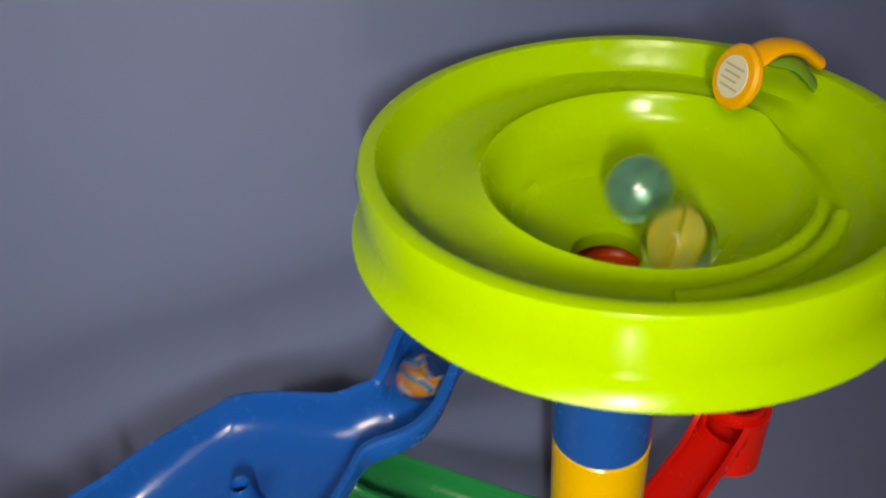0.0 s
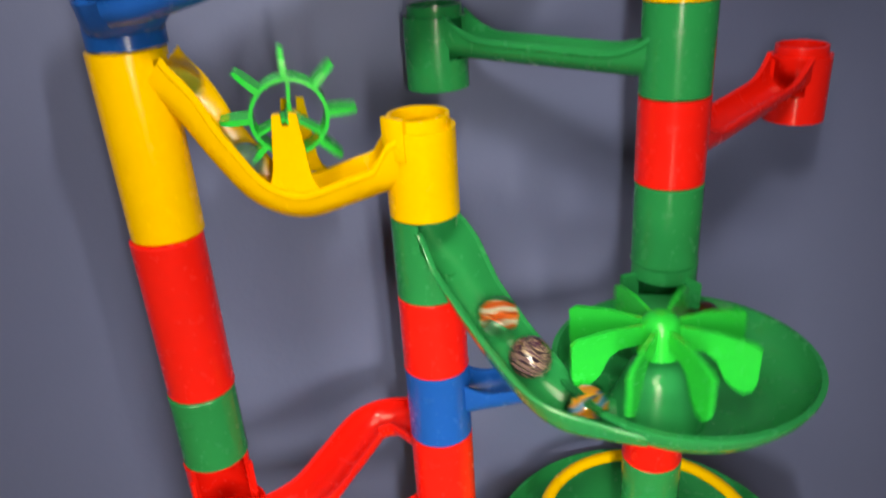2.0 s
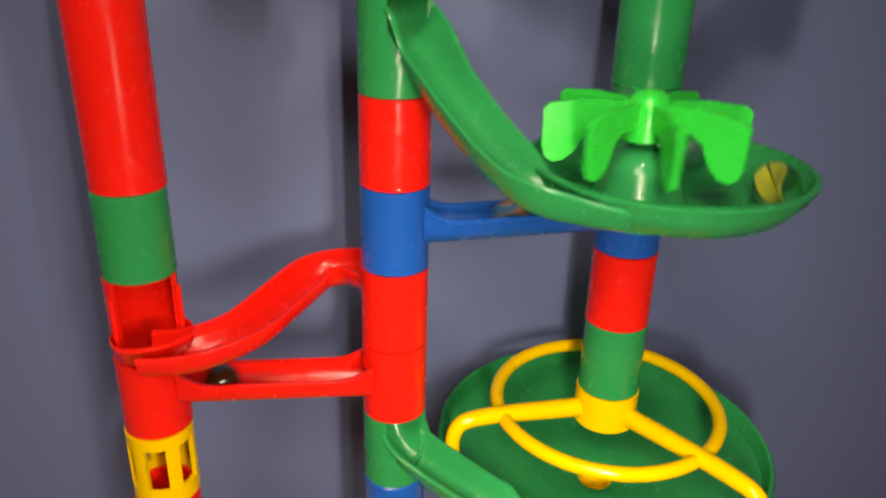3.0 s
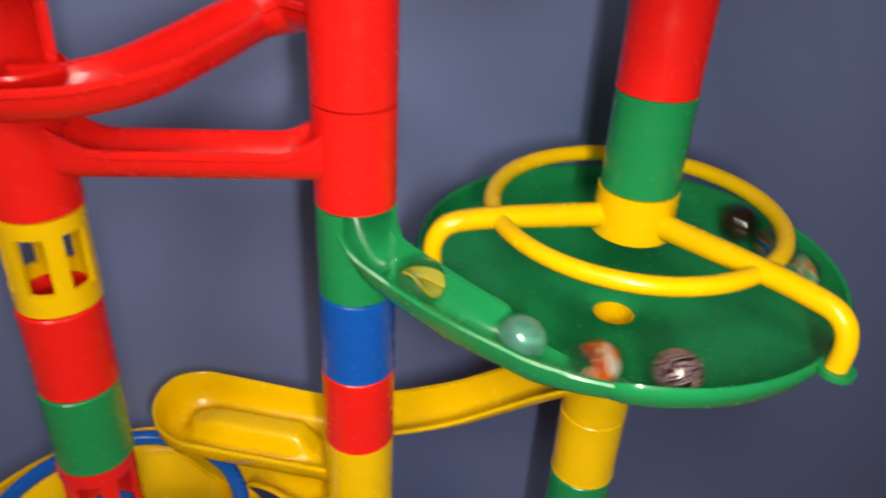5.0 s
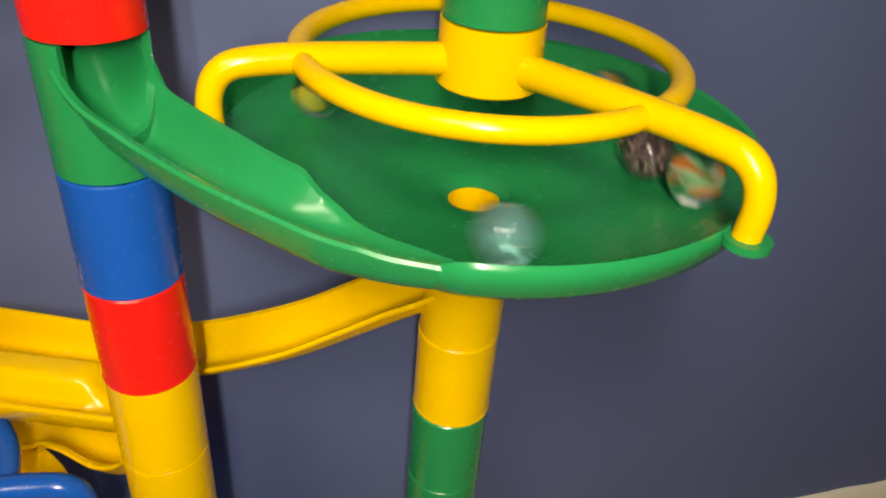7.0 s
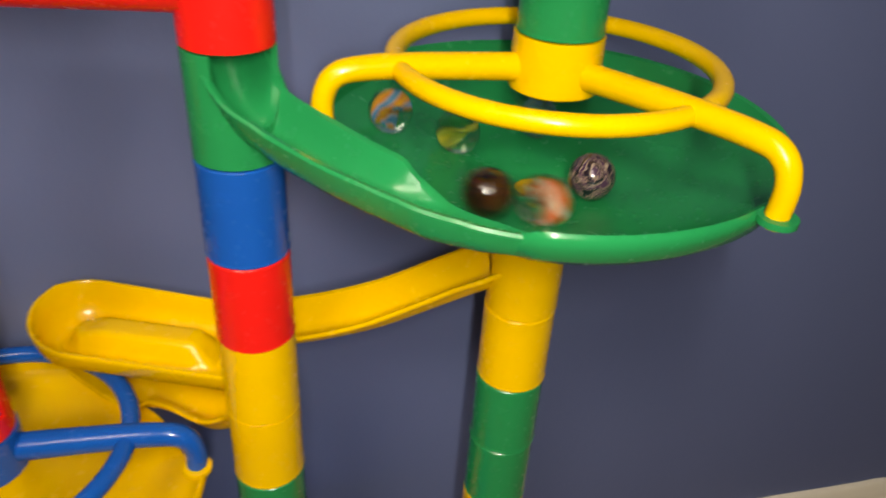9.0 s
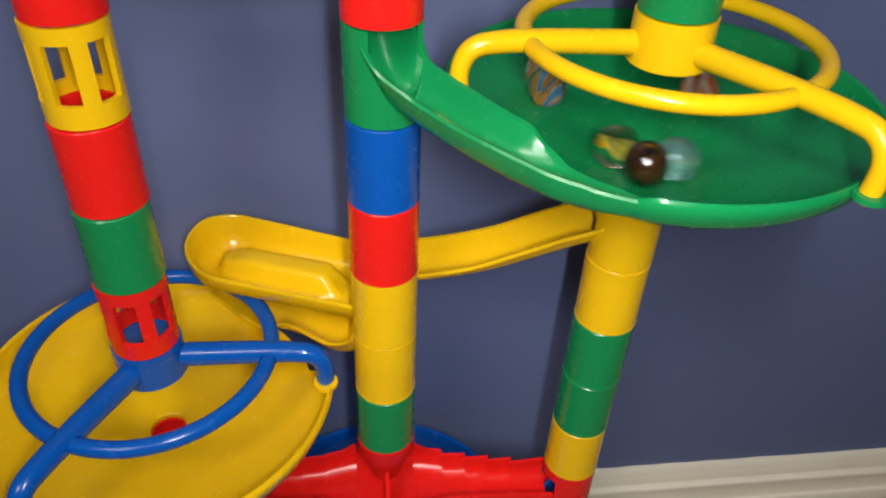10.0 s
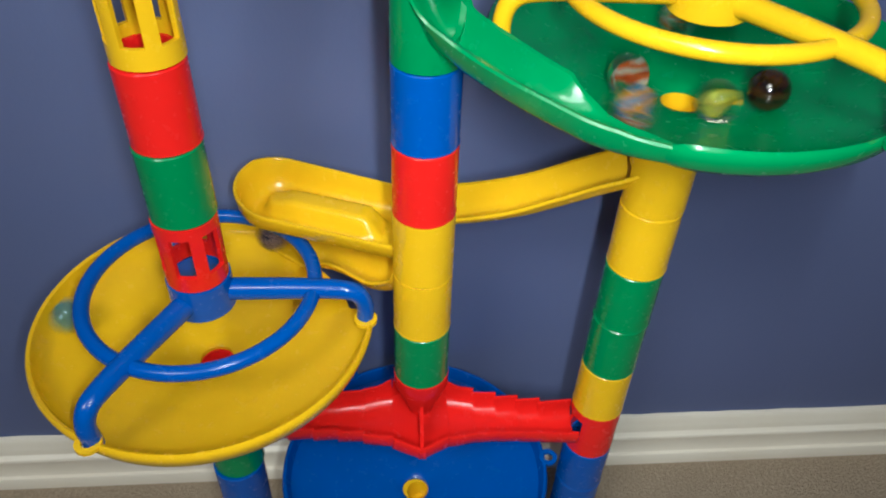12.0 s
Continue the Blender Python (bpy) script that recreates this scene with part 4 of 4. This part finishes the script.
def bridge():
    m = at_joint("B", 12)
    ob = thing("stepped_bridge", m, "red plastic stepped bridge with a hopper in its middle", "marble ramp")
    bm = lathe([(0.0070, 0.004), (0.0095, 0.012), (0.0150, 0.028), (0.0150, UNIT - 0.0004), (R_IN, UNIT - 0.0004), (R_IN, 0.028), (0.0080, 0.012), (0.0058, 0.004)], 40)
    part("hopper", bm, RED, ob)
    for side in (-1, 1):
        u = (axis("A", 0) - axis("B", 0)).normalized()
        n = Vector((-u.y, u.x, 0)) * side
        bm = bmesh.new()
        for off in (-0.0010, 0.0010):
            bm.faces.new([bm.verts.new(n * a + u * off + Vector((0, 0, z))) for a, z in ((0.0050, -0.0156), (0.0120, -0.0160), (0.0245, -0.0090), (0.0180, 0.0020), (0.0100, 0.0180), (0.0060, 0.0180))])
        bm.verts.ensure_lookup_table()
        for j in range(6):
            bm.faces.new((bm.verts[j], bm.verts[(j + 1) % 6], bm.verts[6 + (j + 1) % 6], bm.verts[6 + j]))
        part("divider", bm, RED, ob)
    bounds = (-0.02, 0.15, 0.30, 0.43, 0.56, 0.69, 0.88)
    halves = (0.0272, 0.0190, 0.0150, 0.0132, 0.0122, 0.0116)
    for tower in "AC":
        pa, pb = axis("B", zj(12)), axis(tower, zj(12))
        a = angle_of(pa - pb)
        bm = collar(UNIT, a - 46, a + 46, (0.010, 0.030))
        bmesh.ops.transform(bm, matrix=Matrix.Translation(rel(m, axis(tower, zj(13)))), verts=bm.verts)
        if tower == "A":
            part("end_collar", bm, RED, ob)
        else:
            bm.free()
        for k, w in enumerate(halves):
            z = zj(12) - 0.0150 - (0.0022 if tower == "A" else -0.0008) * k
            w_end = halves[min(k + 1, 5)]
            ss = [bounds[k] + (bounds[k + 1] + 0.010 - bounds[k]) * i / 6 for i in range(7)]
            pts = [rel(m, along(pa, pb, s, 0, z + 0.0015 - 0.0030 * max(0.0, 1 - abs(s) / 0.15))) for s in ss]
            part("step", sweep(pts, [ramp_section(w + (w_end + 0.0012 - w) * (i / 6) ** 1.3, *sides(tower, ss[i])) for i in range(7)]), RED, ob)


bridge()


def hole_liner(colour, tower, z0, z1):
    """The upper end of the tube below a dish, seen through the dish's hole."""
    ob = thing("connector_tube", Matrix.Translation(axis(tower, z0)), f"{colour} plastic tube end plugged under a dish", "tube", f"{colour} connector tubes")
    part("plug_ring", lathe([(0.0066, 0.0), (0.0118, 0.0), (0.0118, z1 - z0), (0.0078, z1 - z0)], 32), COLOURS[colour], ob)
    part("floor_disc", lathe([(0.0001, 0.0), (0.0070, 0.0), (0.0070, 0.0015), (0.0001, 0.0015)], 24), COLOURS[colour], ob)


hole_liner("red", "C", zj(11) + 0.0010, zj(9) - 0.0605 - 0.0026)
hole_liner("yellow", "B", 0.0825, 0.100 - 0.0026)

# ---- marbles ----
MARBLE_R = 0.0083


def clear_glass(name, tint):
    mat, nodes, links, bsdf = material(name)
    bsdf.inputs["Base Color"].default_value = (*tint, 1)
    bsdf.inputs["Transmission Weight"].default_value = 1.0
    bsdf.inputs["Roughness"].default_value = 0.02
    bsdf.inputs["IOR"].default_value = 1.45
    return mat


def swirl_glass(name, stops, scale, distortion, clear=0.0):
    """Opaque or half-clear swirled glass with a hard gloss."""
    mat, nodes, links, bsdf = material(name)
    coord = nodes.new("ShaderNodeTexCoord")
    tex = nodes.new("ShaderNodeTexWave")
    tex.inputs["Scale"].default_value, tex.inputs["Distortion"].default_value = scale, distortion
    tex.inputs["Detail"].default_value, tex.inputs["Detail Scale"].default_value = 3.0, 1.6
    links.new(coord.outputs["Object"], tex.inputs["Vector"])
    links.new(ramp_node(nodes, links, tex.outputs["Fac"], stops), bsdf.inputs["Base Color"])
    bsdf.inputs["Roughness"].default_value = 0.08
    bsdf.inputs["Transmission Weight"].default_value = clear
    bsdf.inputs["Coat Weight"].default_value = 0.6
    return mat


CLEAR = clear_glass("clear_glass", (0.93, 0.97, 0.95))
CLEAR_YELLOW = clear_glass("yellow_tinted_glass", (0.96, 0.96, 0.78))
TIGER = swirl_glass("black_cream_swirl_glass", [(0.0, (0.012, 0.008, 0.016, 1)), (0.42, (0.03, 0.012, 0.03, 1)), (0.50, (0.55, 0.38, 0.24, 1)), (0.62, (0.62, 0.50, 0.36, 1)), (0.72, (0.05, 0.02, 0.05, 1))], 115.0, 9.0)
BLACK = swirl_glass("dark_amber_glass", [(0.0, (0.006, 0.004, 0.003, 1)), (0.8, (0.030, 0.012, 0.004, 1))], 60.0, 4.0)
AQUA = swirl_glass("frosted_aqua_glass", [(0.0, (0.16, 0.46, 0.40, 1)), (0.45, (0.52, 0.84, 0.74, 1)), (0.6, (0.30, 0.62, 0.58, 1)), (0.8, (0.18, 0.36, 0.44, 1))], 260.0, 22.0, 0.8)
CORE_ORANGE = swirl_glass("orange_white_core", [(0.0, (0.75, 0.12, 0.02, 1)), (0.6, (0.80, 0.20, 0.04, 1)), (0.75, (0.80, 0.74, 0.62, 1))], 90.0, 3.0)
CORE_AMBER = swirl_glass("amber_blue_core", [(0.0, (0.80, 0.42, 0.03, 1)), (0.45, (0.80, 0.22, 0.05, 1)), (0.62, (0.75, 0.72, 0.66, 1)), (0.78, (0.10, 0.30, 0.55, 1))], 80.0, 2.0)
CORE_YELLOW = swirl_glass("yellow_core", [(0.0, (0.75, 0.66, 0.06, 1)), (0.7, (0.62, 0.62, 0.10, 1))], 70.0, 2.0)
CORE_GREEN = swirl_glass("green_orange_core", [(0.0, (0.20, 0.55, 0.22, 1)), (0.5, (0.72, 0.74, 0.52, 1)), (0.75, (0.78, 0.26, 0.05, 1))], 85.0, 3.0)


def sphere_bm(r, u=40, v=24):
    bm = bmesh.new()
    bmesh.ops.create_uvsphere(bm, u_segments=u, v_segments=v, radius=r)
    return bm


def vane_bm(count, width, twist):
    """Twisted vanes inside a cat's-eye marble."""
    bm = bmesh.new()
    for c in range(count):
        rows = []
        for i in range(15):
            z = -0.0062 + 0.0124 * i / 14
            w = width * math.sqrt(max(0.0, 1 - (z / 0.0066) ** 2))
            a = 2 * math.pi * c / count + twist * z / 0.0062
            d, n = Vector((math.cos(a), math.sin(a), 0)), Vector((-math.sin(a), math.cos(a), 0))
            rows.append([bm.verts.new(d * x + n * y + Vector((0, 0, z))) for x, y in ((0.0003, -0.0006), (w, -0.0004), (w + 0.0002, 0.0), (w, 0.0004), (0.0003, 0.0006))])
        for p, q in zip(rows, rows[1:]):
            for j in range(5):
                bm.faces.new((p[j], q[j], q[(j + 1) % 5], p[(j + 1) % 5]))
        bm.faces.new(rows[0])
        bm.faces.new(list(reversed(rows[-1])))
    return bm


def marble(label, skin, core=None, count=3, width=0.0060, twist=0.9):
    ob = thing("marble", Matrix.Identity(4), label, "marble", "glass marbles")
    part("glass", sphere_bm(MARBLE_R), skin, ob)
    if core:
        part("vane", vane_bm(count, width, twist), core, ob)
    return ob


MARBLES = {
    "k": marble("dark amber, almost black glass marble", BLACK),
    "q": marble("clear glass marble with a green and orange twist", CLEAR, CORE_GREEN, 3, 0.0040, 1.3),
    "w": marble("clear glass marble with an amber, white and blue twist", CLEAR, CORE_AMBER, 3, 0.0046, 1.1),
    "t": marble("black and cream striped opaque glass marble", TIGER),
    "r": marble("clear glass marble with a red-orange and white core", CLEAR, CORE_ORANGE, 3, 0.0047, 0.8),
    "a": marble("frosted aqua speckled glass marble", AQUA),
    "y": marble("clear glass marble with broad yellow vanes", CLEAR_YELLOW, CORE_YELLOW, 2, 0.0043, 0.7),
}

# (x, y, z) of a marble's centre down the run, from the lime bowl to the green dish
COURSE = [(0.0520, 0.1350, 0.8290), (0.0380, 0.1455, 0.8250), (0.0325, 0.1670, 0.8250), (0.0225, 0.1590, 0.8225), (0.0235, 0.1570, 0.8120), (0.0262, 0.1615, 0.7800), (0.0225, 0.1650, 0.7650), (0.0030, 0.1810, 0.7615), (-0.0100, 0.1870, 0.7590), (-0.0240, 0.1790, 0.7560), (-0.0320, 0.1600, 0.7525),
          (-0.0460, 0.1520, 0.7495), (-0.0600, 0.1370, 0.7455), (-0.0770, 0.1230, 0.7450), (-0.0940, 0.1230, 0.7435), (-0.1085, 0.1258, 0.7392), (-0.1265, 0.1130, 0.7336), (-0.1420, 0.0952, 0.7286), (-0.1570, 0.0860, 0.7260), (-0.1700, 0.0890, 0.7245),
          (-0.1736, 0.1010, 0.7130), (-0.1700, 0.1030, 0.6970), (-0.1590, 0.1060, 0.6915), (-0.1480, 0.1090, 0.6715), (-0.1370, 0.1110, 0.6530), (-0.1240, 0.1140, 0.6440), (-0.1120, 0.1170, 0.6425), (-0.0980, 0.1210, 0.6470), (-0.0830, 0.1245, 0.6515),
          (-0.0718, 0.1275, 0.6400), (-0.0700, 0.1265, 0.6200), (-0.0600, 0.1190, 0.6135), (-0.0480, 0.1085, 0.6045), (-0.0300, 0.0930, 0.5895), (-0.0130, 0.0800, 0.5790), (0.0030, 0.0715, 0.5740), (0.0230, 0.0660, 0.5725), (0.0450, 0.0720, 0.5725),
          (0.0620, 0.0870, 0.5725), (0.0710, 0.1080, 0.5725), (0.0650, 0.1290, 0.5725), (0.0480, 0.1450, 0.5725), (0.0290, 0.1600, 0.5700), (0.0260, 0.1600, 0.5480), (0.0100, 0.1560, 0.5395), (-0.0220, 0.1450, 0.5380), (-0.0550, 0.1335, 0.5360),
          (-0.0718, 0.1275, 0.5280), (-0.0760, 0.1320, 0.5120), (-0.0820, 0.1390, 0.5088), (-0.0970, 0.1520, 0.5073), (-0.1130, 0.1500, 0.5050), (-0.1220, 0.1280, 0.5010), (-0.1305, 0.1050, 0.4985), (-0.1470, 0.0905, 0.4960), (-0.1650, 0.0880, 0.4955),
          (-0.1736, 0.0970, 0.4850), (-0.1700, 0.0985, 0.4680), (-0.1550, 0.1020, 0.4640), (-0.1230, 0.1115, 0.4625), (-0.0900, 0.1215, 0.4610), (-0.0720, 0.1270, 0.4500), (-0.0700, 0.1250, 0.4330), (-0.0590, 0.1170, 0.4270)]

# way along the course in metres, by seconds
ON_COURSE = {
    "k": [(0, 0.496), (0.5, 0.596), (1, 0.666), (1.5, 0.736), (2, 0.797), (2.5, 1.057), (2.7, 1.116), (3, 1.164), (3.3, 1.271)],
    "q": [(0, 0.296), (0.5, 0.368), (1, 0.553), (1.5, 0.676), (2, 0.836), (2.5, 1.025), (2.7, 1.075), (3.2, 1.179), (3.5, 1.271)],
    "w": [(0, 0.181), (0.3, 0.235), (0.5, 0.271), (0.8, 0.313), (1, 0.348), (1.5, 0.516), (2, 0.649), (2.3, 0.697), (2.5, 0.745), (3, 0.896), (3.5, 1.146), (3.9, 1.271)],
    "t": [(0, 0.126), (0.3, 0.193), (0.5, 0.235), (0.8, 0.282), (1, 0.329), (1.5, 0.484), (2, 0.621), (2.3, 0.674), (2.5, 0.722), (3, 0.856), (3.4, 0.996), (4.0, 1.196), (4.4, 1.271)],
    "r": [(0, 0.101), (0.3, 0.161), (0.5, 0.194), (0.8, 0.261), (1, 0.303), (1.2, 0.347), (1.5, 0.455), (2, 0.600), (2.3, 0.651), (2.5, 0.690), (2.7, 0.747), (3.0, 0.831), (3.2, 0.956), (4.0, 1.176), (4.65, 1.271)],
    "a": [(0, 0.041), (0.15, 0.071), (0.3, 0.106), (0.5, 0.170), (0.8, 0.220), (1, 0.243), (1.2, 0.291), (1.5, 0.353), (2, 0.452), (2.3, 0.596), (2.5, 0.641), (2.7, 0.679), (3.0, 0.796), (3.2, 0.896), (4.0, 1.136), (4.6, 1.236), (4.75, 1.271)],
    "y": [(0, 0.018), (0.2, 0.053), (0.3, 0.081), (0.5, 0.116), (0.8, 0.167), (1, 0.238), (1.2, 0.265), (1.5, 0.310), (2, 0.414), (2.3, 0.554), (2.5, 0.606), (2.7, 0.651), (3, 0.745), (3.2, 0.846), (4.0, 1.106), (4.6, 1.216), (4.85, 1.271)],
}
# degrees round the green dish, by seconds
ROUND_DISH = {
    "k": [(3.5, 245), (5, 761), (5.5, 914), (5.8, 1025), (6, 1096), (6.5, 1280), (8.3, 2172), (8.5, 2215), (9.0, 2407), (10.0, 2787), (11.0, 3160), (12.0, 3589)],
    "q": [(3.7, 245), (5, 725), (5.5, 870), (6, 1045), (6.5, 1210), (8.3, 1984), (8.5, 2045), (10, 2676), (10.5, 2747), (11.5, 3143), (12, 3340)],
    "w": [(4.1, 245), (5, 383), (5.5, 530), (5.8, 630), (6, 702), (6.5, 880), (8.3, 1761), (9.0, 1971), (9.5, 2141), (10.5, 2509), (11, 2706), (12, 3126)],
    "t": [(4.65, 235), (5, 282), (5.5, 469), (6, 673), (6.5, 850), (8.3, 1697), (8.5, 1776), (9.0, 2130), (9.5, 2430), (9.7, 2560)],
    "r": [(4.85, 232), (5, 261), (5.5, 445), (6, 649), (6.5, 832), (8.3, 1764), (9.0, 2071), (9.5, 2339), (10, 2578), (10.5, 2807), (11, 3120), (11.5, 3456), (12, 3801)],
    "a": [(4.9, 225), (5, 240), (5.5, 401), (6, 605), (6.5, 772), (8.3, 1590), (8.5, 1722), (9.5, 2065), (10, 2449), (10.5, 2784), (10.6, 2840)],
    "y": [(4.95, 208), (5, 213), (5.2, 262), (5.5, 383), (6, 540), (6.5, 711), (8.3, 1310), (8.5, 1394), (9.0, 1601), (9.5, 1795), (10, 2041), (10.5, 2360), (11.5, 2836), (12, 3184)],
}
DISH_R = {
    "k": [(3.5, 0.071), (6.5, 0.067), (8.3, 0.048), (9, 0.044), (10, 0.037), (12, 0.031)],
    "q": [(3.7, 0.071), (6.5, 0.067), (8.3, 0.058), (8.5, 0.052), (10, 0.052), (12, 0.043)],
    "w": [(4.1, 0.071), (6.5, 0.067), (8.3, 0.053), (9, 0.058), (9.5, 0.044), (12, 0.047)],
    "t": [(4.65, 0.071), (6, 0.065), (8.3, 0.038), (8.5, 0.024), (9.5, 0.017), (9.7, 0.004)],
    "r": [(4.85, 0.071), (6, 0.064), (8.3, 0.039), (9, 0.039), (10, 0.037), (11.5, 0.028), (12, 0.025)],
    "a": [(4.9, 0.073), (6, 0.063), (8.3, 0.040), (8.5, 0.032), (9.5, 0.033), (10, 0.028), (10.5, 0.035), (10.6, 0.004)],
    "y": [(4.95, 0.092), (5, 0.087), (5.2, 0.073), (6, 0.068), (8.3, 0.050), (8.5, 0.040), (9.5, 0.027), (12, 0.021)],
}
SCOOP = [(0.0290, 0.1615, 0.4000), (0.0290, 0.1620, 0.3550), (0.0150, 0.1640, 0.3480), (-0.0320, 0.1670, 0.3185), (-0.0650, 0.1655, 0.3095), (-0.1050, 0.1620, 0.3075), (-0.1500, 0.1595, 0.3065), (-0.1670, 0.1500, 0.3055), (-0.1590, 0.1400, 0.3050),
         (-0.1100, 0.1345, 0.3040), (-0.0850, 0.1300, 0.3030), (-0.0718, 0.1290, 0.2950), (-0.0800, 0.1350, 0.2820), (-0.0950, 0.1480, 0.2760), (-0.1200, 0.1580, 0.2680)]
ON_SCOOP = {"t": [(9.7, 0.0), (9.85, 0.085), (10.0, 0.168), (10.2, 0.220), (10.5, 0.325), (10.8, 0.375), (11.05, 0.430)], "a": [(10.6, 0.0), (10.72, 0.09), (11.0, 0.252), (11.4, 0.345), (11.65, 0.430)]}
ROUND_YELLOW = {"t": [(11.05, 60), (11.25, 140), (11.5, 265), (12.0, 448)], "a": [(11.65, 60), (12.0, 194)]}


def line_lengths(points):
    pts = bezier(points, 10)
    s = [0.0]
    for a, b in zip(pts, pts[1:]):
        s.append(s[-1] + (b - a).length)
    return np.array(s), np.array([tuple(p) for p in pts])


def on_line(line, s):
    return Vector([float(np.interp(s, line[0], line[1][:, k])) for k in range(3)])


def keyed(keys, t):
    return float(np.interp(t, [k for k, _ in keys], [v for _, v in keys]))


def dish_height(r):
    """Height of a marble's centre above a dish's hole at that radius."""
    return MARBLE_R * 1.02 + float(np.interp(r, [0.0, 0.009, 0.015, 0.030, 0.055, 0.074, 0.095], [-0.012, -0.001, 0.0022, 0.0052, 0.0115, 0.0185, 0.030]))


def marble_place(name, t, course, scoop):
    if t <= ON_COURSE[name][-1][0]:
        return on_line(course, keyed(ON_COURSE[name], t))
    dish_keys = ROUND_DISH[name]

    def in_dish(u):
        c, a, r = axis("A", zj(5) - 0.056 - LIFT_A), radians(keyed(dish_keys, u)), keyed(DISH_R[name], u)
        return c + Vector((r * math.cos(a), r * math.sin(a), dish_height(r)))
    if t < dish_keys[0][0]:
        t0 = ON_COURSE[name][-1][0]
        return on_line(course, 9.0).lerp(in_dish(dish_keys[0][0]), (t - t0) / (dish_keys[0][0] - t0))
    if name not in ON_SCOOP or t <= dish_keys[-1][0]:
        return in_dish(t)
    if t <= ON_SCOOP[name][-1][0]:
        return on_line(scoop, keyed(ON_SCOOP[name], t))
    c, a = axis("C", zj(9) - 0.056), radians(keyed(ROUND_YELLOW[name], t))
    return c + Vector((0.070 * math.cos(a), 0.070 * math.sin(a), dish_height(0.070) - 0.0016))


def motions():
    course, scoop = line_lengths(COURSE), line_lengths(SCOOP)
    for i, (name, ob) in enumerate(MARBLES.items()):
        rows = []
        for k in range(121):
            t = k / 10
            p = marble_place(name, t, course, scoop)
            rows.append((t, Matrix.Translation(p) @ Euler((0.55 * k + i, 0.25 * k, 0.30 * k + 2 * i)).to_matrix().to_4x4()))
        walk(ob, rows)
    rows = []
    for k in range(61):
        t = k / 5
        turn = float(np.interp(t, [0, 1.2, 1.5, 2.0, 2.4, 3.4, 12.0], [0, 360, 450, 585, 690, 820, 820]))
        rows.append((t, pose(*WHEEL_C, 0, 0, WHEEL_AXIS) @ pose(0, 0, 0, 0, -turn, 0)))
    walk(WHEEL, rows)
    rows = []
    for k in range(61):
        t = k / 5
        turn = float(np.interp(t, [0, 3.6, 4.8, 12.0], [10, 1090, 1290, 1290]))
        rows.append((t, pose(*(DOME_C + Vector((0, 0, 0.0225))), 0, 0, turn)))
    walk(SPINNER, rows)


motions()
